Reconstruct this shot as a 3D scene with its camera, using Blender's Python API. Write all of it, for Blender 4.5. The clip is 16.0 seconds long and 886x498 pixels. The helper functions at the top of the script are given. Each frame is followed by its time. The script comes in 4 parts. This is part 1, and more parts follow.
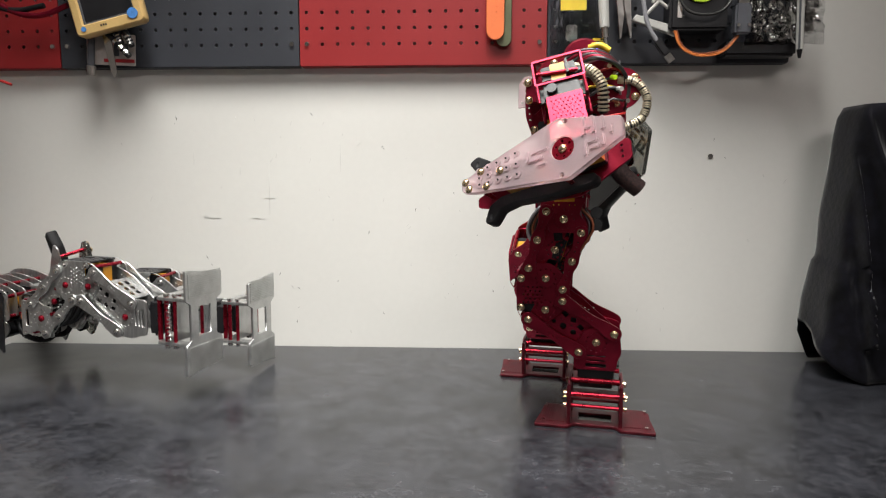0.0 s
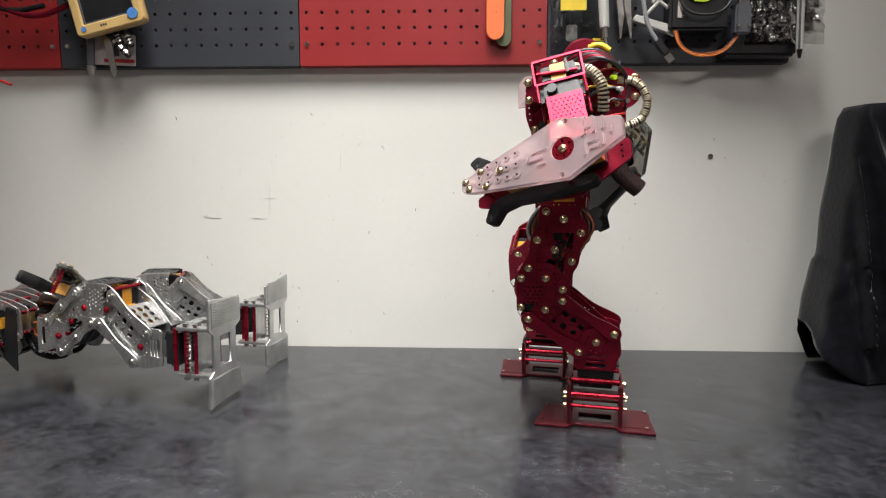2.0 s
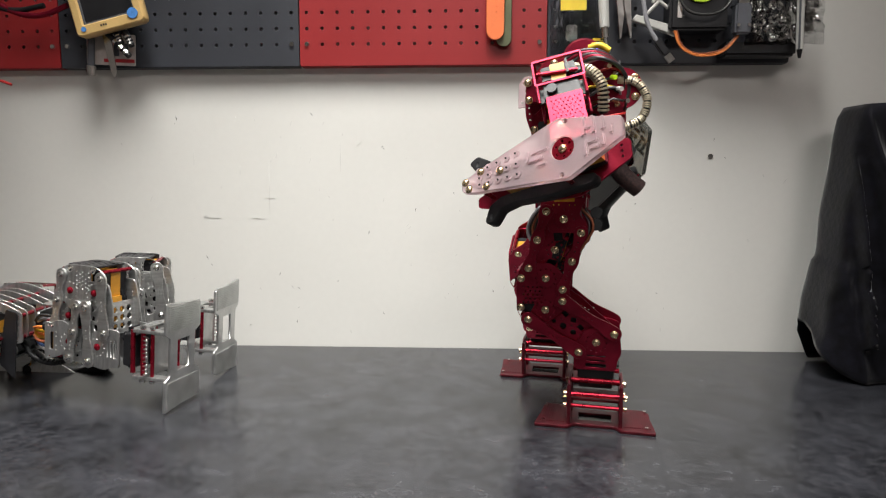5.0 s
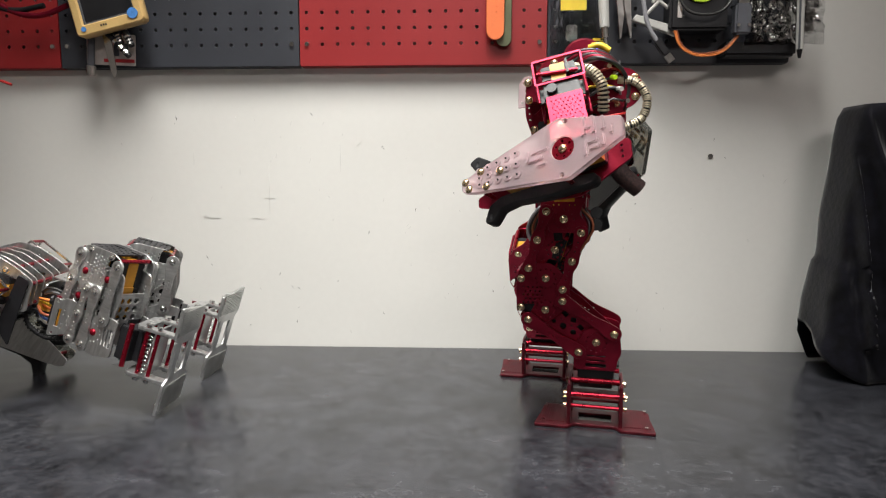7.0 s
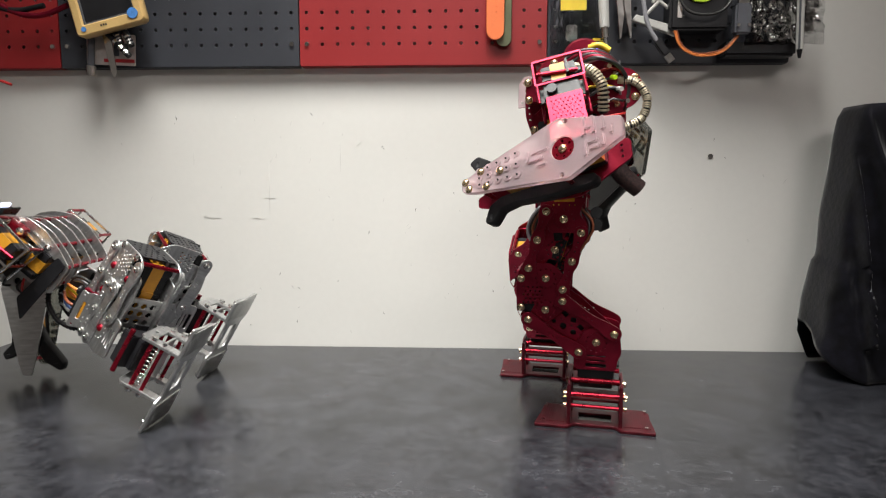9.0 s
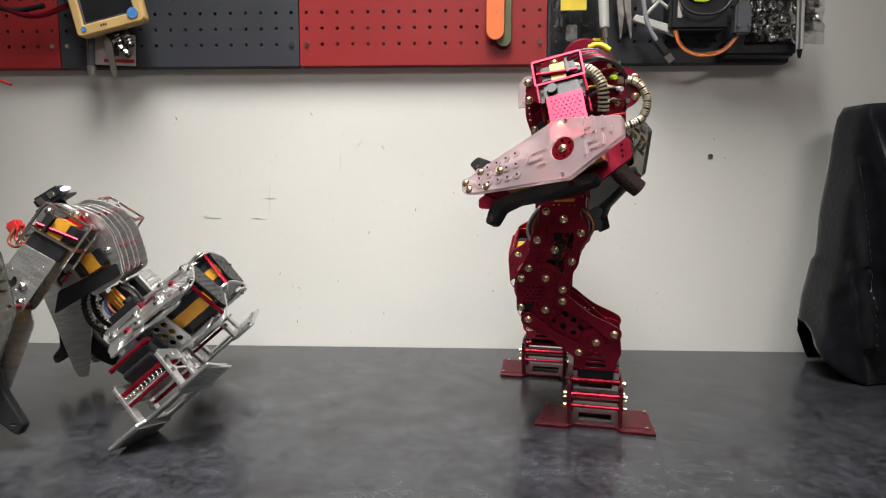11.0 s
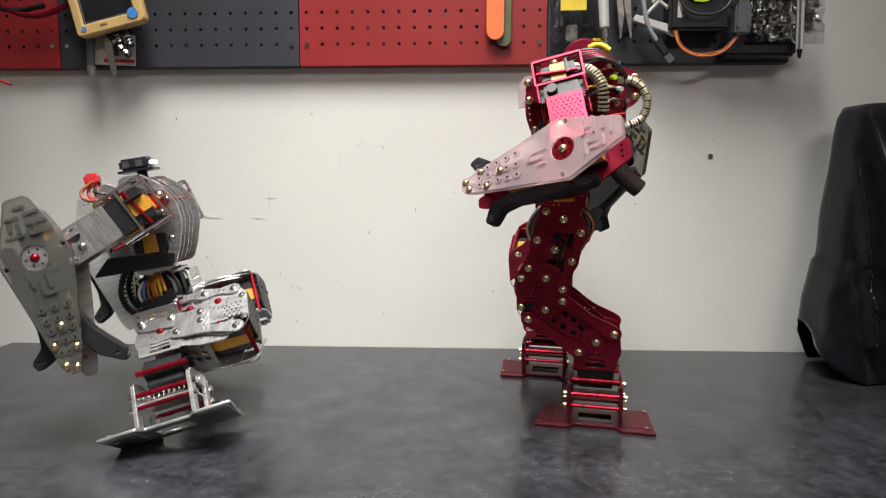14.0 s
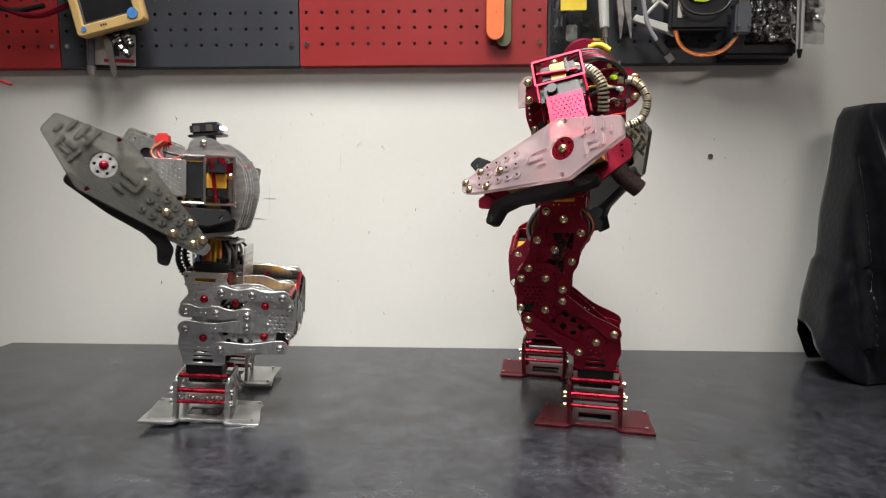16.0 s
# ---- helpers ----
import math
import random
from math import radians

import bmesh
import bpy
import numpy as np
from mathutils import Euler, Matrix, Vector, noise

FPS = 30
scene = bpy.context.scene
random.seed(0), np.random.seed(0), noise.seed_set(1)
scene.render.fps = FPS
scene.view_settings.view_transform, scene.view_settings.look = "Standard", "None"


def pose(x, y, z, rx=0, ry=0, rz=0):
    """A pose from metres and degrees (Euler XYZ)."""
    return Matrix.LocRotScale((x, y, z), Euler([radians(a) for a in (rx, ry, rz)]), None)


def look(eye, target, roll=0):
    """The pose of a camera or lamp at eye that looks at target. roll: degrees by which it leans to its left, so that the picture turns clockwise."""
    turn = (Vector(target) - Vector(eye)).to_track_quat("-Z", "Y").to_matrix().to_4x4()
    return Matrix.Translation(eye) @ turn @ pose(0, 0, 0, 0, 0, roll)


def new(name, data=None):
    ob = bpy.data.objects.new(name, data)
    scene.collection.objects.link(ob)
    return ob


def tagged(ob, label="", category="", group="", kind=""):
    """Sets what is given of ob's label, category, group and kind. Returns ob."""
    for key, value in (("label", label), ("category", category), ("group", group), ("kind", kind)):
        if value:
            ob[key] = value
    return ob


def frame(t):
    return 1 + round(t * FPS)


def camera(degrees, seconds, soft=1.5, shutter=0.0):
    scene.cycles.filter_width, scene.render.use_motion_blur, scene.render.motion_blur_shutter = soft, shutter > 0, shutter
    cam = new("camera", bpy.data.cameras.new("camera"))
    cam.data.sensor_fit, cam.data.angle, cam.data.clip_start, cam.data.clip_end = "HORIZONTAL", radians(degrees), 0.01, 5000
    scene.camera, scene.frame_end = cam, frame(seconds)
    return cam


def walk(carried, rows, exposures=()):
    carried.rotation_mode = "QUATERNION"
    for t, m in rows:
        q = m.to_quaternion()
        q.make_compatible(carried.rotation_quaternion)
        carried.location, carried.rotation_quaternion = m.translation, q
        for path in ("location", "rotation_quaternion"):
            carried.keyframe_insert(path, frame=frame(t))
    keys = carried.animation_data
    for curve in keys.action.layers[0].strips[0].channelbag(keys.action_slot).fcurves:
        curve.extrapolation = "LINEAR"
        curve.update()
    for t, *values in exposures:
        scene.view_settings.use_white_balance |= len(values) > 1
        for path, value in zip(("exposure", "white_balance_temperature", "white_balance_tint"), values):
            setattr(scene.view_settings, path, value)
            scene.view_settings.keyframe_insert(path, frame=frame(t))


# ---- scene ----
cam = camera(68.57, 16.0, soft=1.2, shutter=0.5)
EYE = (0.0, 0.0, 0.3002)
VIEW = look(EYE, (0.0, 1.0, 0.3002 - math.tan(radians(6.5))))
walk(cam, [(0.0, VIEW), (16.0, VIEW)], exposures=[(0.0, 0.0), (16.0, 0.0)])

# ---- light ----
world = bpy.data.worlds.new("room_air")
scene.world = world
world.use_nodes = True
world.node_tree.nodes["Background"].inputs[0].default_value = (1.0, 0.97, 0.95, 1)
world.node_tree.nodes["Background"].inputs[1].default_value = 0.02


def ceiling_lamp(name, at, target, size, size_y, watts, colour, spread=180):
    data = bpy.data.lights.new(name, "AREA")
    data.shape, data.size, data.size_y = "RECTANGLE", size, size_y
    data.energy, data.color, data.spread = watts, colour, radians(spread)
    new(name, data).matrix_world = look(at, target)


ceiling_lamp("ceiling_lamp", (-0.13, 0.25, 1.78), (-0.12, 0.72, 0.0), 0.75, 0.95, 15.0, (0.99, 0.97, 0.93), 64)
ceiling_lamp("room_lamp", (0.6, -1.6, 1.80), (0.4, -1.2, 0.0), 1.2, 0.3, 21, (1.0, 0.92, 0.88))


# ---- materials ----
def material(name, colour, rough=0.5, metal=0.0, vary=0.15, scale=40.0, bump=0.0, bump_scale=300.0, stretch=(1, 1, 1), coat=0.0, rough_vary=0.1, spec=0.5):
    """A surface with large and small variation of colour and gloss and a fine relief."""
    m = bpy.data.materials.new(name)
    m.use_nodes = True
    nt = m.node_tree
    p = nt.nodes["Principled BSDF"]
    tc = nt.nodes.new("ShaderNodeTexCoord")
    mp = nt.nodes.new("ShaderNodeMapping")
    mp.inputs["Scale"].default_value = stretch
    nt.links.new(tc.outputs["Object"], mp.inputs["Vector"])
    big = nt.nodes.new("ShaderNodeTexNoise")
    big.inputs["Scale"].default_value, big.inputs["Detail"].default_value = scale, 5
    small = nt.nodes.new("ShaderNodeTexNoise")
    small.inputs["Scale"].default_value, small.inputs["Detail"].default_value = bump_scale, 3
    for n in (big, small):
        nt.links.new(mp.outputs[0], n.inputs["Vector"])
    add = nt.nodes.new("ShaderNodeMath")
    add.operation = "ADD"
    half = nt.nodes.new("ShaderNodeMath")
    half.operation = "MULTIPLY"
    half.inputs[1].default_value = 0.35
    nt.links.new(small.outputs[0], half.inputs[0])
    nt.links.new(big.outputs[0], add.inputs[0])
    nt.links.new(half.outputs[0], add.inputs[1])
    ramp = nt.nodes.new("ShaderNodeValToRGB")
    lo = [max(0.0, c * (1 - vary)) for c in colour]
    hi = [min(1.0, c * (1 + vary)) for c in colour]
    ramp.color_ramp.elements[0].position, ramp.color_ramp.elements[0].color = 0.45, (*lo, 1)
    ramp.color_ramp.elements[1].position, ramp.color_ramp.elements[1].color = 0.9, (*hi, 1)
    nt.links.new(add.outputs[0], ramp.inputs[0])
    nt.links.new(ramp.outputs[0], p.inputs["Base Color"])
    r = nt.nodes.new("ShaderNodeMapRange")
    r.inputs["To Min"].default_value, r.inputs["To Max"].default_value = max(0.02, rough - rough_vary), min(1.0, rough + rough_vary)
    nt.links.new(big.outputs[0], r.inputs["Value"])
    nt.links.new(r.outputs[0], p.inputs["Roughness"])
    p.inputs["Metallic"].default_value = metal
    p.inputs["Specular IOR Level"].default_value = spec
    p.inputs["Coat Weight"].default_value = coat
    if bump:
        b = nt.nodes.new("ShaderNodeBump")
        b.inputs["Strength"].default_value, b.inputs["Distance"].default_value = bump, 0.001
        nt.links.new(small.outputs[0], b.inputs["Height"])
        nt.links.new(b.outputs[0], p.inputs["Normal"])
    return m


def clear(name, colour, rough, alpha_mix=0.0, ior=1.38):
    """Transparent plastic; alpha_mix: the share of a frosted, scattering surface."""
    m = bpy.data.materials.new(name)
    m.use_nodes = True
    nt = m.node_tree
    p = nt.nodes["Principled BSDF"]
    p.inputs["Base Color"].default_value = (*colour, 1)
    p.inputs["Roughness"].default_value = rough
    p.inputs["Transmission Weight"].default_value = 1 - alpha_mix
    p.inputs["IOR"].default_value = ior
    n = nt.nodes.new("ShaderNodeTexNoise")
    n.inputs["Scale"].default_value = 90
    b = nt.nodes.new("ShaderNodeBump")
    b.inputs["Strength"].default_value, b.inputs["Distance"].default_value = 0.15, 0.001
    nt.links.new(n.outputs[0], b.inputs["Height"])
    nt.links.new(b.outputs[0], p.inputs["Normal"])
    return m


def glow(name, colour, strength):
    m = bpy.data.materials.new(name)
    m.use_nodes = True
    p = m.node_tree.nodes["Principled BSDF"]
    p.inputs["Base Color"].default_value = (*colour, 1)
    p.inputs["Emission Color"].default_value = (*colour, 1)
    p.inputs["Emission Strength"].default_value = strength
    return m


def table_material():
    """Dark grey laminate, clouded, with pale scratches and a soft sheen."""
    m = material("dark_laminate", (0.019, 0.020, 0.024), rough=0.23, vary=0.6, scale=22, bump=0.04, bump_scale=220, rough_vary=0.10)
    nt = m.node_tree
    p = nt.nodes["Principled BSDF"]
    old = p.inputs["Base Color"].links[0].from_socket
    tc = nt.nodes.new("ShaderNodeTexCoord")
    mp = nt.nodes.new("ShaderNodeMapping")
    mp.inputs["Scale"].default_value = (75, 85, 1)
    mp.inputs["Rotation"].default_value = (0, 0, 0.25)
    nt.links.new(tc.outputs["Object"], mp.inputs["Vector"])
    n = nt.nodes.new("ShaderNodeTexNoise")
    n.inputs["Scale"].default_value, n.inputs["Detail"].default_value, n.inputs["Roughness"].default_value = 1.0, 10, 0.78
    nt.links.new(mp.outputs[0], n.inputs["Vector"])
    ramp = nt.nodes.new("ShaderNodeValToRGB")
    ramp.color_ramp.elements[0].position, ramp.color_ramp.elements[0].color = 0.44, (0, 0, 0, 1)
    ramp.color_ramp.elements[1].position, ramp.color_ramp.elements[1].color = 0.84, (1, 1, 1, 1)
    nt.links.new(n.outputs[0], ramp.inputs[0])
    area = nt.nodes.new("ShaderNodeTexNoise")
    area.inputs["Scale"].default_value, area.inputs["Detail"].default_value = 5.5, 6
    nt.links.new(tc.outputs["Object"], area.inputs["Vector"])
    worn = nt.nodes.new("ShaderNodeValToRGB")
    worn.color_ramp.elements[0].position, worn.color_ramp.elements[0].color = 0.36, (0.30, 0.30, 0.30, 1)
    worn.color_ramp.elements[1].position, worn.color_ramp.elements[1].color = 0.62, (1, 1, 1, 1)
    nt.links.new(area.outputs[0], worn.inputs[0])
    both = nt.nodes.new("ShaderNodeMath")
    both.operation = "MULTIPLY"
    nt.links.new(ramp.outputs[0], both.inputs[0])
    nt.links.new(worn.outputs[0], both.inputs[1])
    mix = nt.nodes.new("ShaderNodeMixRGB")
    mix.inputs[2].default_value = (0.085, 0.085, 0.096, 1)
    nt.links.new(both.outputs[0], mix.inputs[0])
    nt.links.new(old, mix.inputs[1])
    nt.links.new(mix.outputs[0], p.inputs["Base Color"])
    return m


M_TABLE = table_material()
M_WALL = material("white_wall_paint", (0.72, 0.715, 0.68), rough=0.42, vary=0.03, scale=4, bump=0.05, bump_scale=90)
M_ROOM = material("room_paint", (0.72, 0.70, 0.67), rough=0.8, vary=0.05, scale=3)
M_PEG_RED = material("red_powder_coat", (0.28, 0.016, 0.018), rough=0.45, vary=0.10, scale=9, bump=0.1, bump_scale=700)
M_PEG_GREY = material("charcoal_powder_coat", (0.034, 0.037, 0.046), rough=0.5, vary=0.12, scale=9, bump=0.1, bump_scale=700)
M_RED = material("red_anodised_aluminium", (0.25, 0.010, 0.030), rough=0.36, metal=0.75, vary=0.2, scale=60, bump=0.05, bump_scale=900)
M_RED_ROD = material("bright_red_anodised_rod", (0.30, 0.010, 0.026), rough=0.28, metal=0.8, vary=0.1, scale=60)
M_ALU = material("brushed_aluminium", (0.55, 0.555, 0.55), rough=0.33, metal=0.90, vary=0.2, scale=45, bump=0.06, bump_scale=600, stretch=(1, 1, 6))
M_RED_WORN = material("worn_dark_red_plate", (0.11, 0.010, 0.018), rough=0.45, metal=0.6, vary=0.5, scale=70, bump=0.1, bump_scale=500)
M_STEEL = material("polished_steel", (0.72, 0.71, 0.69), rough=0.2, metal=1.0, vary=0.06, scale=80)
M_BRASS = material("pale_brass", (0.72, 0.58, 0.38), rough=0.25, metal=1.0, vary=0.1, scale=80)
M_BLACK = material("black_plastic", (0.013, 0.013, 0.015), rough=0.42, vary=0.2, scale=60, bump=0.08, bump_scale=500, spec=0.35)
M_RUBBER = material("black_rubber", (0.010, 0.010, 0.011), rough=0.6, vary=0.35, scale=50, bump=0.25, bump_scale=400, spec=0.3)
M_YELLOW = material("orange_yellow_label", (0.58, 0.27, 0.02), rough=0.4, vary=0.12, scale=70)
M_FROST = clear("frosted_pink_acrylic", (0.92, 0.74, 0.77), 0.40, 0.16)
# also darkens the red robot's far shield in place of shade
M_ACRYL = clear("smoky_clear_acrylic", (0.36, 0.36, 0.33), 0.16, 0.14)
M_BOARD = material("dark_circuit_board", (0.015, 0.018, 0.022), rough=0.3, vary=0.3, scale=200)
M_HOSE = material("braided_steel_hose", (0.56, 0.50, 0.37), rough=0.34, metal=0.7, vary=0.2, scale=120)
M_BLUE_LED = glow("blue_led", (0.12, 0.08, 1.0), 12)
M_WHITE_LED = glow("white_led", (0.75, 0.8, 1.0), 1.6)
M_WIRES = {n: material(n + "_wire", c, rough=0.42, vary=0.1) for n, c in dict(red=(0.55, 0.03, 0.03), black=(0.02, 0.02, 0.02), orange=(0.75, 0.22, 0.05), brown=(0.25, 0.07, 0.03), yellow=(0.75, 0.55, 0.04), white=(0.7, 0.7, 0.68), grey=(0.3, 0.3, 0.32), blue=(0.1, 0.2, 0.5)).items()}
M_VELVET = material("black_velvet", (0.0035, 0.0035, 0.006), rough=0.62, vary=0.9, scale=38, bump=0.5, bump_scale=110, spec=0.12)
M_VELVET.node_tree.nodes["Principled BSDF"].inputs["Sheen Weight"].default_value = 0.40
M_VELVET.node_tree.nodes["Principled BSDF"].inputs["Sheen Roughness"].default_value = 0.35
M_GREEN = material("olive_rubber", (0.11, 0.12, 0.06), rough=0.6, vary=0.12)
M_ORANGE = material("orange_rubber", (0.85, 0.20, 0.06), rough=0.55, vary=0.06)
M_LIME = material("lime_plastic", (0.50, 0.75, 0.02), rough=0.35, vary=0.08)
M_TAN = material("tan_frame_plastic", (0.62, 0.42, 0.17), rough=0.35, vary=0.12, scale=25)
M_BLUE = material("blue_plastic", (0.08, 0.25, 0.62), rough=0.4, vary=0.2, scale=90)
M_PALE = material("pale_grey_plastic", (0.55, 0.55, 0.52), rough=0.5, vary=0.08)
M_CARD = material("printed_card", (0.6, 0.55, 0.52), rough=0.5, vary=0.15, scale=50)
M_CARD_RED = material("red_print", (0.55, 0.03, 0.04), rough=0.5, vary=0.1)
M_BAG = clear("crinkled_clear_bag", (0.98, 0.98, 0.98), 0.02, 0.0, 1.06)
M_GREYCASE = material("dark_grey_connector", (0.09, 0.095, 0.11), rough=0.45, vary=0.15)
M_MARK = material("dark_scuff", (0.06, 0.055, 0.05), rough=0.8, vary=0.3)
M_SCRATCH = material("grey_scratch", (0.50, 0.49, 0.47), rough=0.7, vary=0.2)
M_SLEEVE = material("brown_braided_sleeve", (0.035, 0.016, 0.015), rough=0.6, vary=0.8, scale=320, bump=0.8, bump_scale=700)
M_FLOOR = material("room_floor", (0.25, 0.24, 0.23), rough=0.6, vary=0.1, scale=4)


# ---- mesh helpers ----
def part(name, bm, mat, parent=None, label="", smooth=False):
    me = bpy.data.meshes.new(name)
    bm.to_mesh(me)
    bm.free()
    for m in mat if isinstance(mat, (list, tuple)) else [mat]:
        me.materials.append(m)
    if smooth:
        me.shade_smooth()
    return link(name, me, parent, label)


def link(name, me, parent=None, label="", at=None):
    ob = new(name, me)
    ob.parent = parent
    if at is not None:
        ob.matrix_basis = at
    return tagged(ob, label)


def thing(name, label, category, group="", at=None):
    ob = new(name)
    ob.empty_display_size = 0.02
    if at is not None:
        ob.matrix_basis = at
    return tagged(ob, label, category, group)


def ring(cx, cy, r, n=10):
    return [(cx + r * math.cos(2 * math.pi * i / n), cy + r * math.sin(2 * math.pi * i / n)) for i in range(n)]


def slot(cx, cy, w, h, turn=0.0):
    c, s = math.cos(radians(turn)), math.sin(radians(turn))
    return [(cx + c * x - s * y, cy + s * x + c * y) for x, y in ((-w / 2, -h / 2), (w / 2, -h / 2), (w / 2, h / 2), (-w / 2, h / 2))]


def rounded(points, r, n=4):
    """The outline with every corner rounded."""
    out = []
    k = len(points)
    for i in range(k):
        p, a, b = Vector(points[i]), Vector(points[i - 1]), Vector(points[(i + 1) % k])
        da, db = (a - p), (b - p)
        ra = min(r, da.length * 0.45, db.length * 0.45)
        p0, p1 = p + da.normalized() * ra, p + db.normalized() * ra
        for j in range(n + 1):
            t = j / n
            q = p0 * (1 - t) ** 2 + p * 2 * t * (1 - t) + p1 * t ** 2
            out.append((q.x, q.y))
    return out


def capsule(p, q, r, n=8):
    p, q = Vector(p), Vector(q)
    a = math.atan2((q - p).y, (q - p).x)
    out = [(q.x + r * math.cos(a + math.pi * (i / n - 0.5)), q.y + r * math.sin(a + math.pi * (i / n - 0.5))) for i in range(n + 1)]
    out += [(p.x + r * math.cos(a + math.pi * (i / n + 0.5)), p.y + r * math.sin(a + math.pi * (i / n + 0.5))) for i in range(n + 1)]
    return out


SIDE = Matrix(((1, 0, 0, 0), (0, 0, -1, 0), (0, 1, 0, 0), (0, 0, 0, 1)))


def plate(outline, holes=(), thick=0.002, m=SIDE, y=0.0, bm=None, bevel=0.00025):
    """A sheet with holes through it. With SIDE it stands in the xz plane at the given y."""
    cu = bpy.data.curves.new("sheet", "CURVE")
    cu.dimensions, cu.fill_mode, cu.extrude, cu.bevel_depth, cu.bevel_resolution = "2D", "BOTH", thick / 2, bevel, 0
    for loop in (outline, *holes):
        sp = cu.splines.new("POLY")
        sp.points.add(len(loop) - 1)
        sp.points.foreach_set("co", [v for x, yy in loop for v in (x, yy, 0, 1)])
        sp.use_cyclic_u = True
    ob = bpy.data.objects.new("sheet", cu)
    me = bpy.data.meshes.new_from_object(ob)
    me.transform(Matrix.Translation((0, y, 0)) @ m)
    bm = bm or bmesh.new()
    bm.from_mesh(me)
    bpy.data.objects.remove(ob)
    bpy.data.curves.remove(cu)
    bpy.data.meshes.remove(me)
    return bm


def box(x0, x1, y0, y1, z0, z1, bm=None, bevel=0.0, mat=0):
    bm = bm or bmesh.new()
    r = bmesh.ops.create_cube(bm, size=1, matrix=Matrix.Translation(((x0 + x1) / 2, (y0 + y1) / 2, (z0 + z1) / 2)) @ Matrix.Diagonal((x1 - x0, y1 - y0, z1 - z0, 1)))
    faces = {f for v in r["verts"] for f in v.link_faces}
    if bevel:
        res = bmesh.ops.bevel(bm, geom=list({e for f in faces for e in f.edges}), offset=bevel, segments=2, affect="EDGES")
        faces = {f for f in faces if f.is_valid} | set(res["faces"])
    for f in faces:
        f.material_index = mat
    return bm


def rod(p, q, r, bm=None, n=10, r2=None):
    bm = bm or bmesh.new()
    p, q = Vector(p), Vector(q)
    m = Matrix.Translation((p + q) / 2) @ (q - p).to_track_quat("Z", "Y").to_matrix().to_4x4()
    bmesh.ops.create_cone(bm, cap_ends=True, segments=n, radius1=r, radius2=r if r2 is None else r2, depth=(q - p).length, matrix=m)
    return bm


def tube(points, r, bm=None, n=8, steps=6):
    """A smooth round cable through the points."""
    cu = bpy.data.curves.new("cable", "CURVE")
    cu.dimensions, cu.bevel_depth, cu.bevel_resolution, cu.use_fill_caps, cu.resolution_u = "3D", r, max(1, n // 4), True, steps
    sp = cu.splines.new("BEZIER")
    sp.bezier_points.add(len(points) - 1)
    for b, p in zip(sp.bezier_points, points):
        b.co, b.handle_left_type, b.handle_right_type = p, "AUTO", "AUTO"
    ob = bpy.data.objects.new("cable", cu)
    me = bpy.data.meshes.new_from_object(ob)
    bm = bm or bmesh.new()
    bm.from_mesh(me)
    bpy.data.objects.remove(ob)
    bpy.data.curves.remove(cu)
    bpy.data.meshes.remove(me)
    for f in bm.faces:
        f.smooth = True
    return bm


def corrugated(points, r, rings=34):
    """A ribbed hose: rings threaded on a bent core."""
    bm = tube(points, r * 0.74)
    core = len(bm.faces)
    pts = [Vector(p) for p in points]
    path = []
    for i in range(len(pts) - 1):
        a, b = pts[max(0, i - 1)], pts[min(len(pts) - 1, i + 2)]
        for j in range(20):
            t = j / 20
            m0, m1 = (pts[i + 1] - a) / 2, (b - pts[i]) / 2
            path.append(pts[i] * (2 * t ** 3 - 3 * t ** 2 + 1) + m0 * (t ** 3 - 2 * t ** 2 + t) + pts[i + 1] * (-2 * t ** 3 + 3 * t ** 2) + m1 * (t ** 3 - t ** 2))
    for k in range(rings):
        i = min(len(path) - 2, int(k / rings * (len(path) - 1)))
        d = (path[i + 1] - path[i]).normalized()
        rod(path[i] - d * r * 0.17, path[i] + d * r * 0.17, r, bm, 12)
    for k, face in enumerate(bm.faces):
        face.material_index = 0 if k < core else 1
    return bm


# ---- the room ----
WALL_TURN = -2.65
WALL = pose(0, 1.1138, 0, 0, 0, WALL_TURN)  # its x runs along the wall, its y into it


def room():
    tagged(part("wall_back", box(-2.4, 2.4, 0, 0.1, -0.75, 1.9), M_WALL), kind="structure").matrix_basis = WALL
    tagged(part("wall_left", box(-2.5, -2.4, -3.6, 0.2, -0.75, 1.9), M_ROOM), kind="structure")
    tagged(part("wall_right", box(2.4, 2.5, -3.6, 1.3, -0.75, 1.9), M_ROOM), kind="structure")
    tagged(part("wall_front", box(-2.5, 2.5, -3.7, -3.6, -0.75, 1.9), M_ROOM), kind="structure")
    tagged(part("floor", box(-2.5, 2.5, -3.7, 1.4, -0.85, -0.75), M_FLOOR), kind="structure")
    tagged(part("ceiling", box(-2.5, 2.5, -3.7, 1.4, 1.9, 2.0), M_ROOM), kind="structure")


def workbench():
    t = thing("workbench", "dark grey laminate workbench with pale scratches against the wall", "table", at=WALL)
    part("tabletop", box(-0.78, 1.6, -1.02, -0.002, -0.035, 0, bevel=0.003), M_TABLE, t)
    for x in (-0.7, 1.5):
        for y in (-0.95, -0.08):
            part("leg", box(x - 0.025, x + 0.025, y - 0.025, y + 0.025, -0.75, -0.035), M_GREYCASE, t)


room()
workbench()


# ---- pegboard and what hangs on it (wall space: x along the wall, y into it) ----
PANEL = 0.4064
BOARD_Z = 0.4797


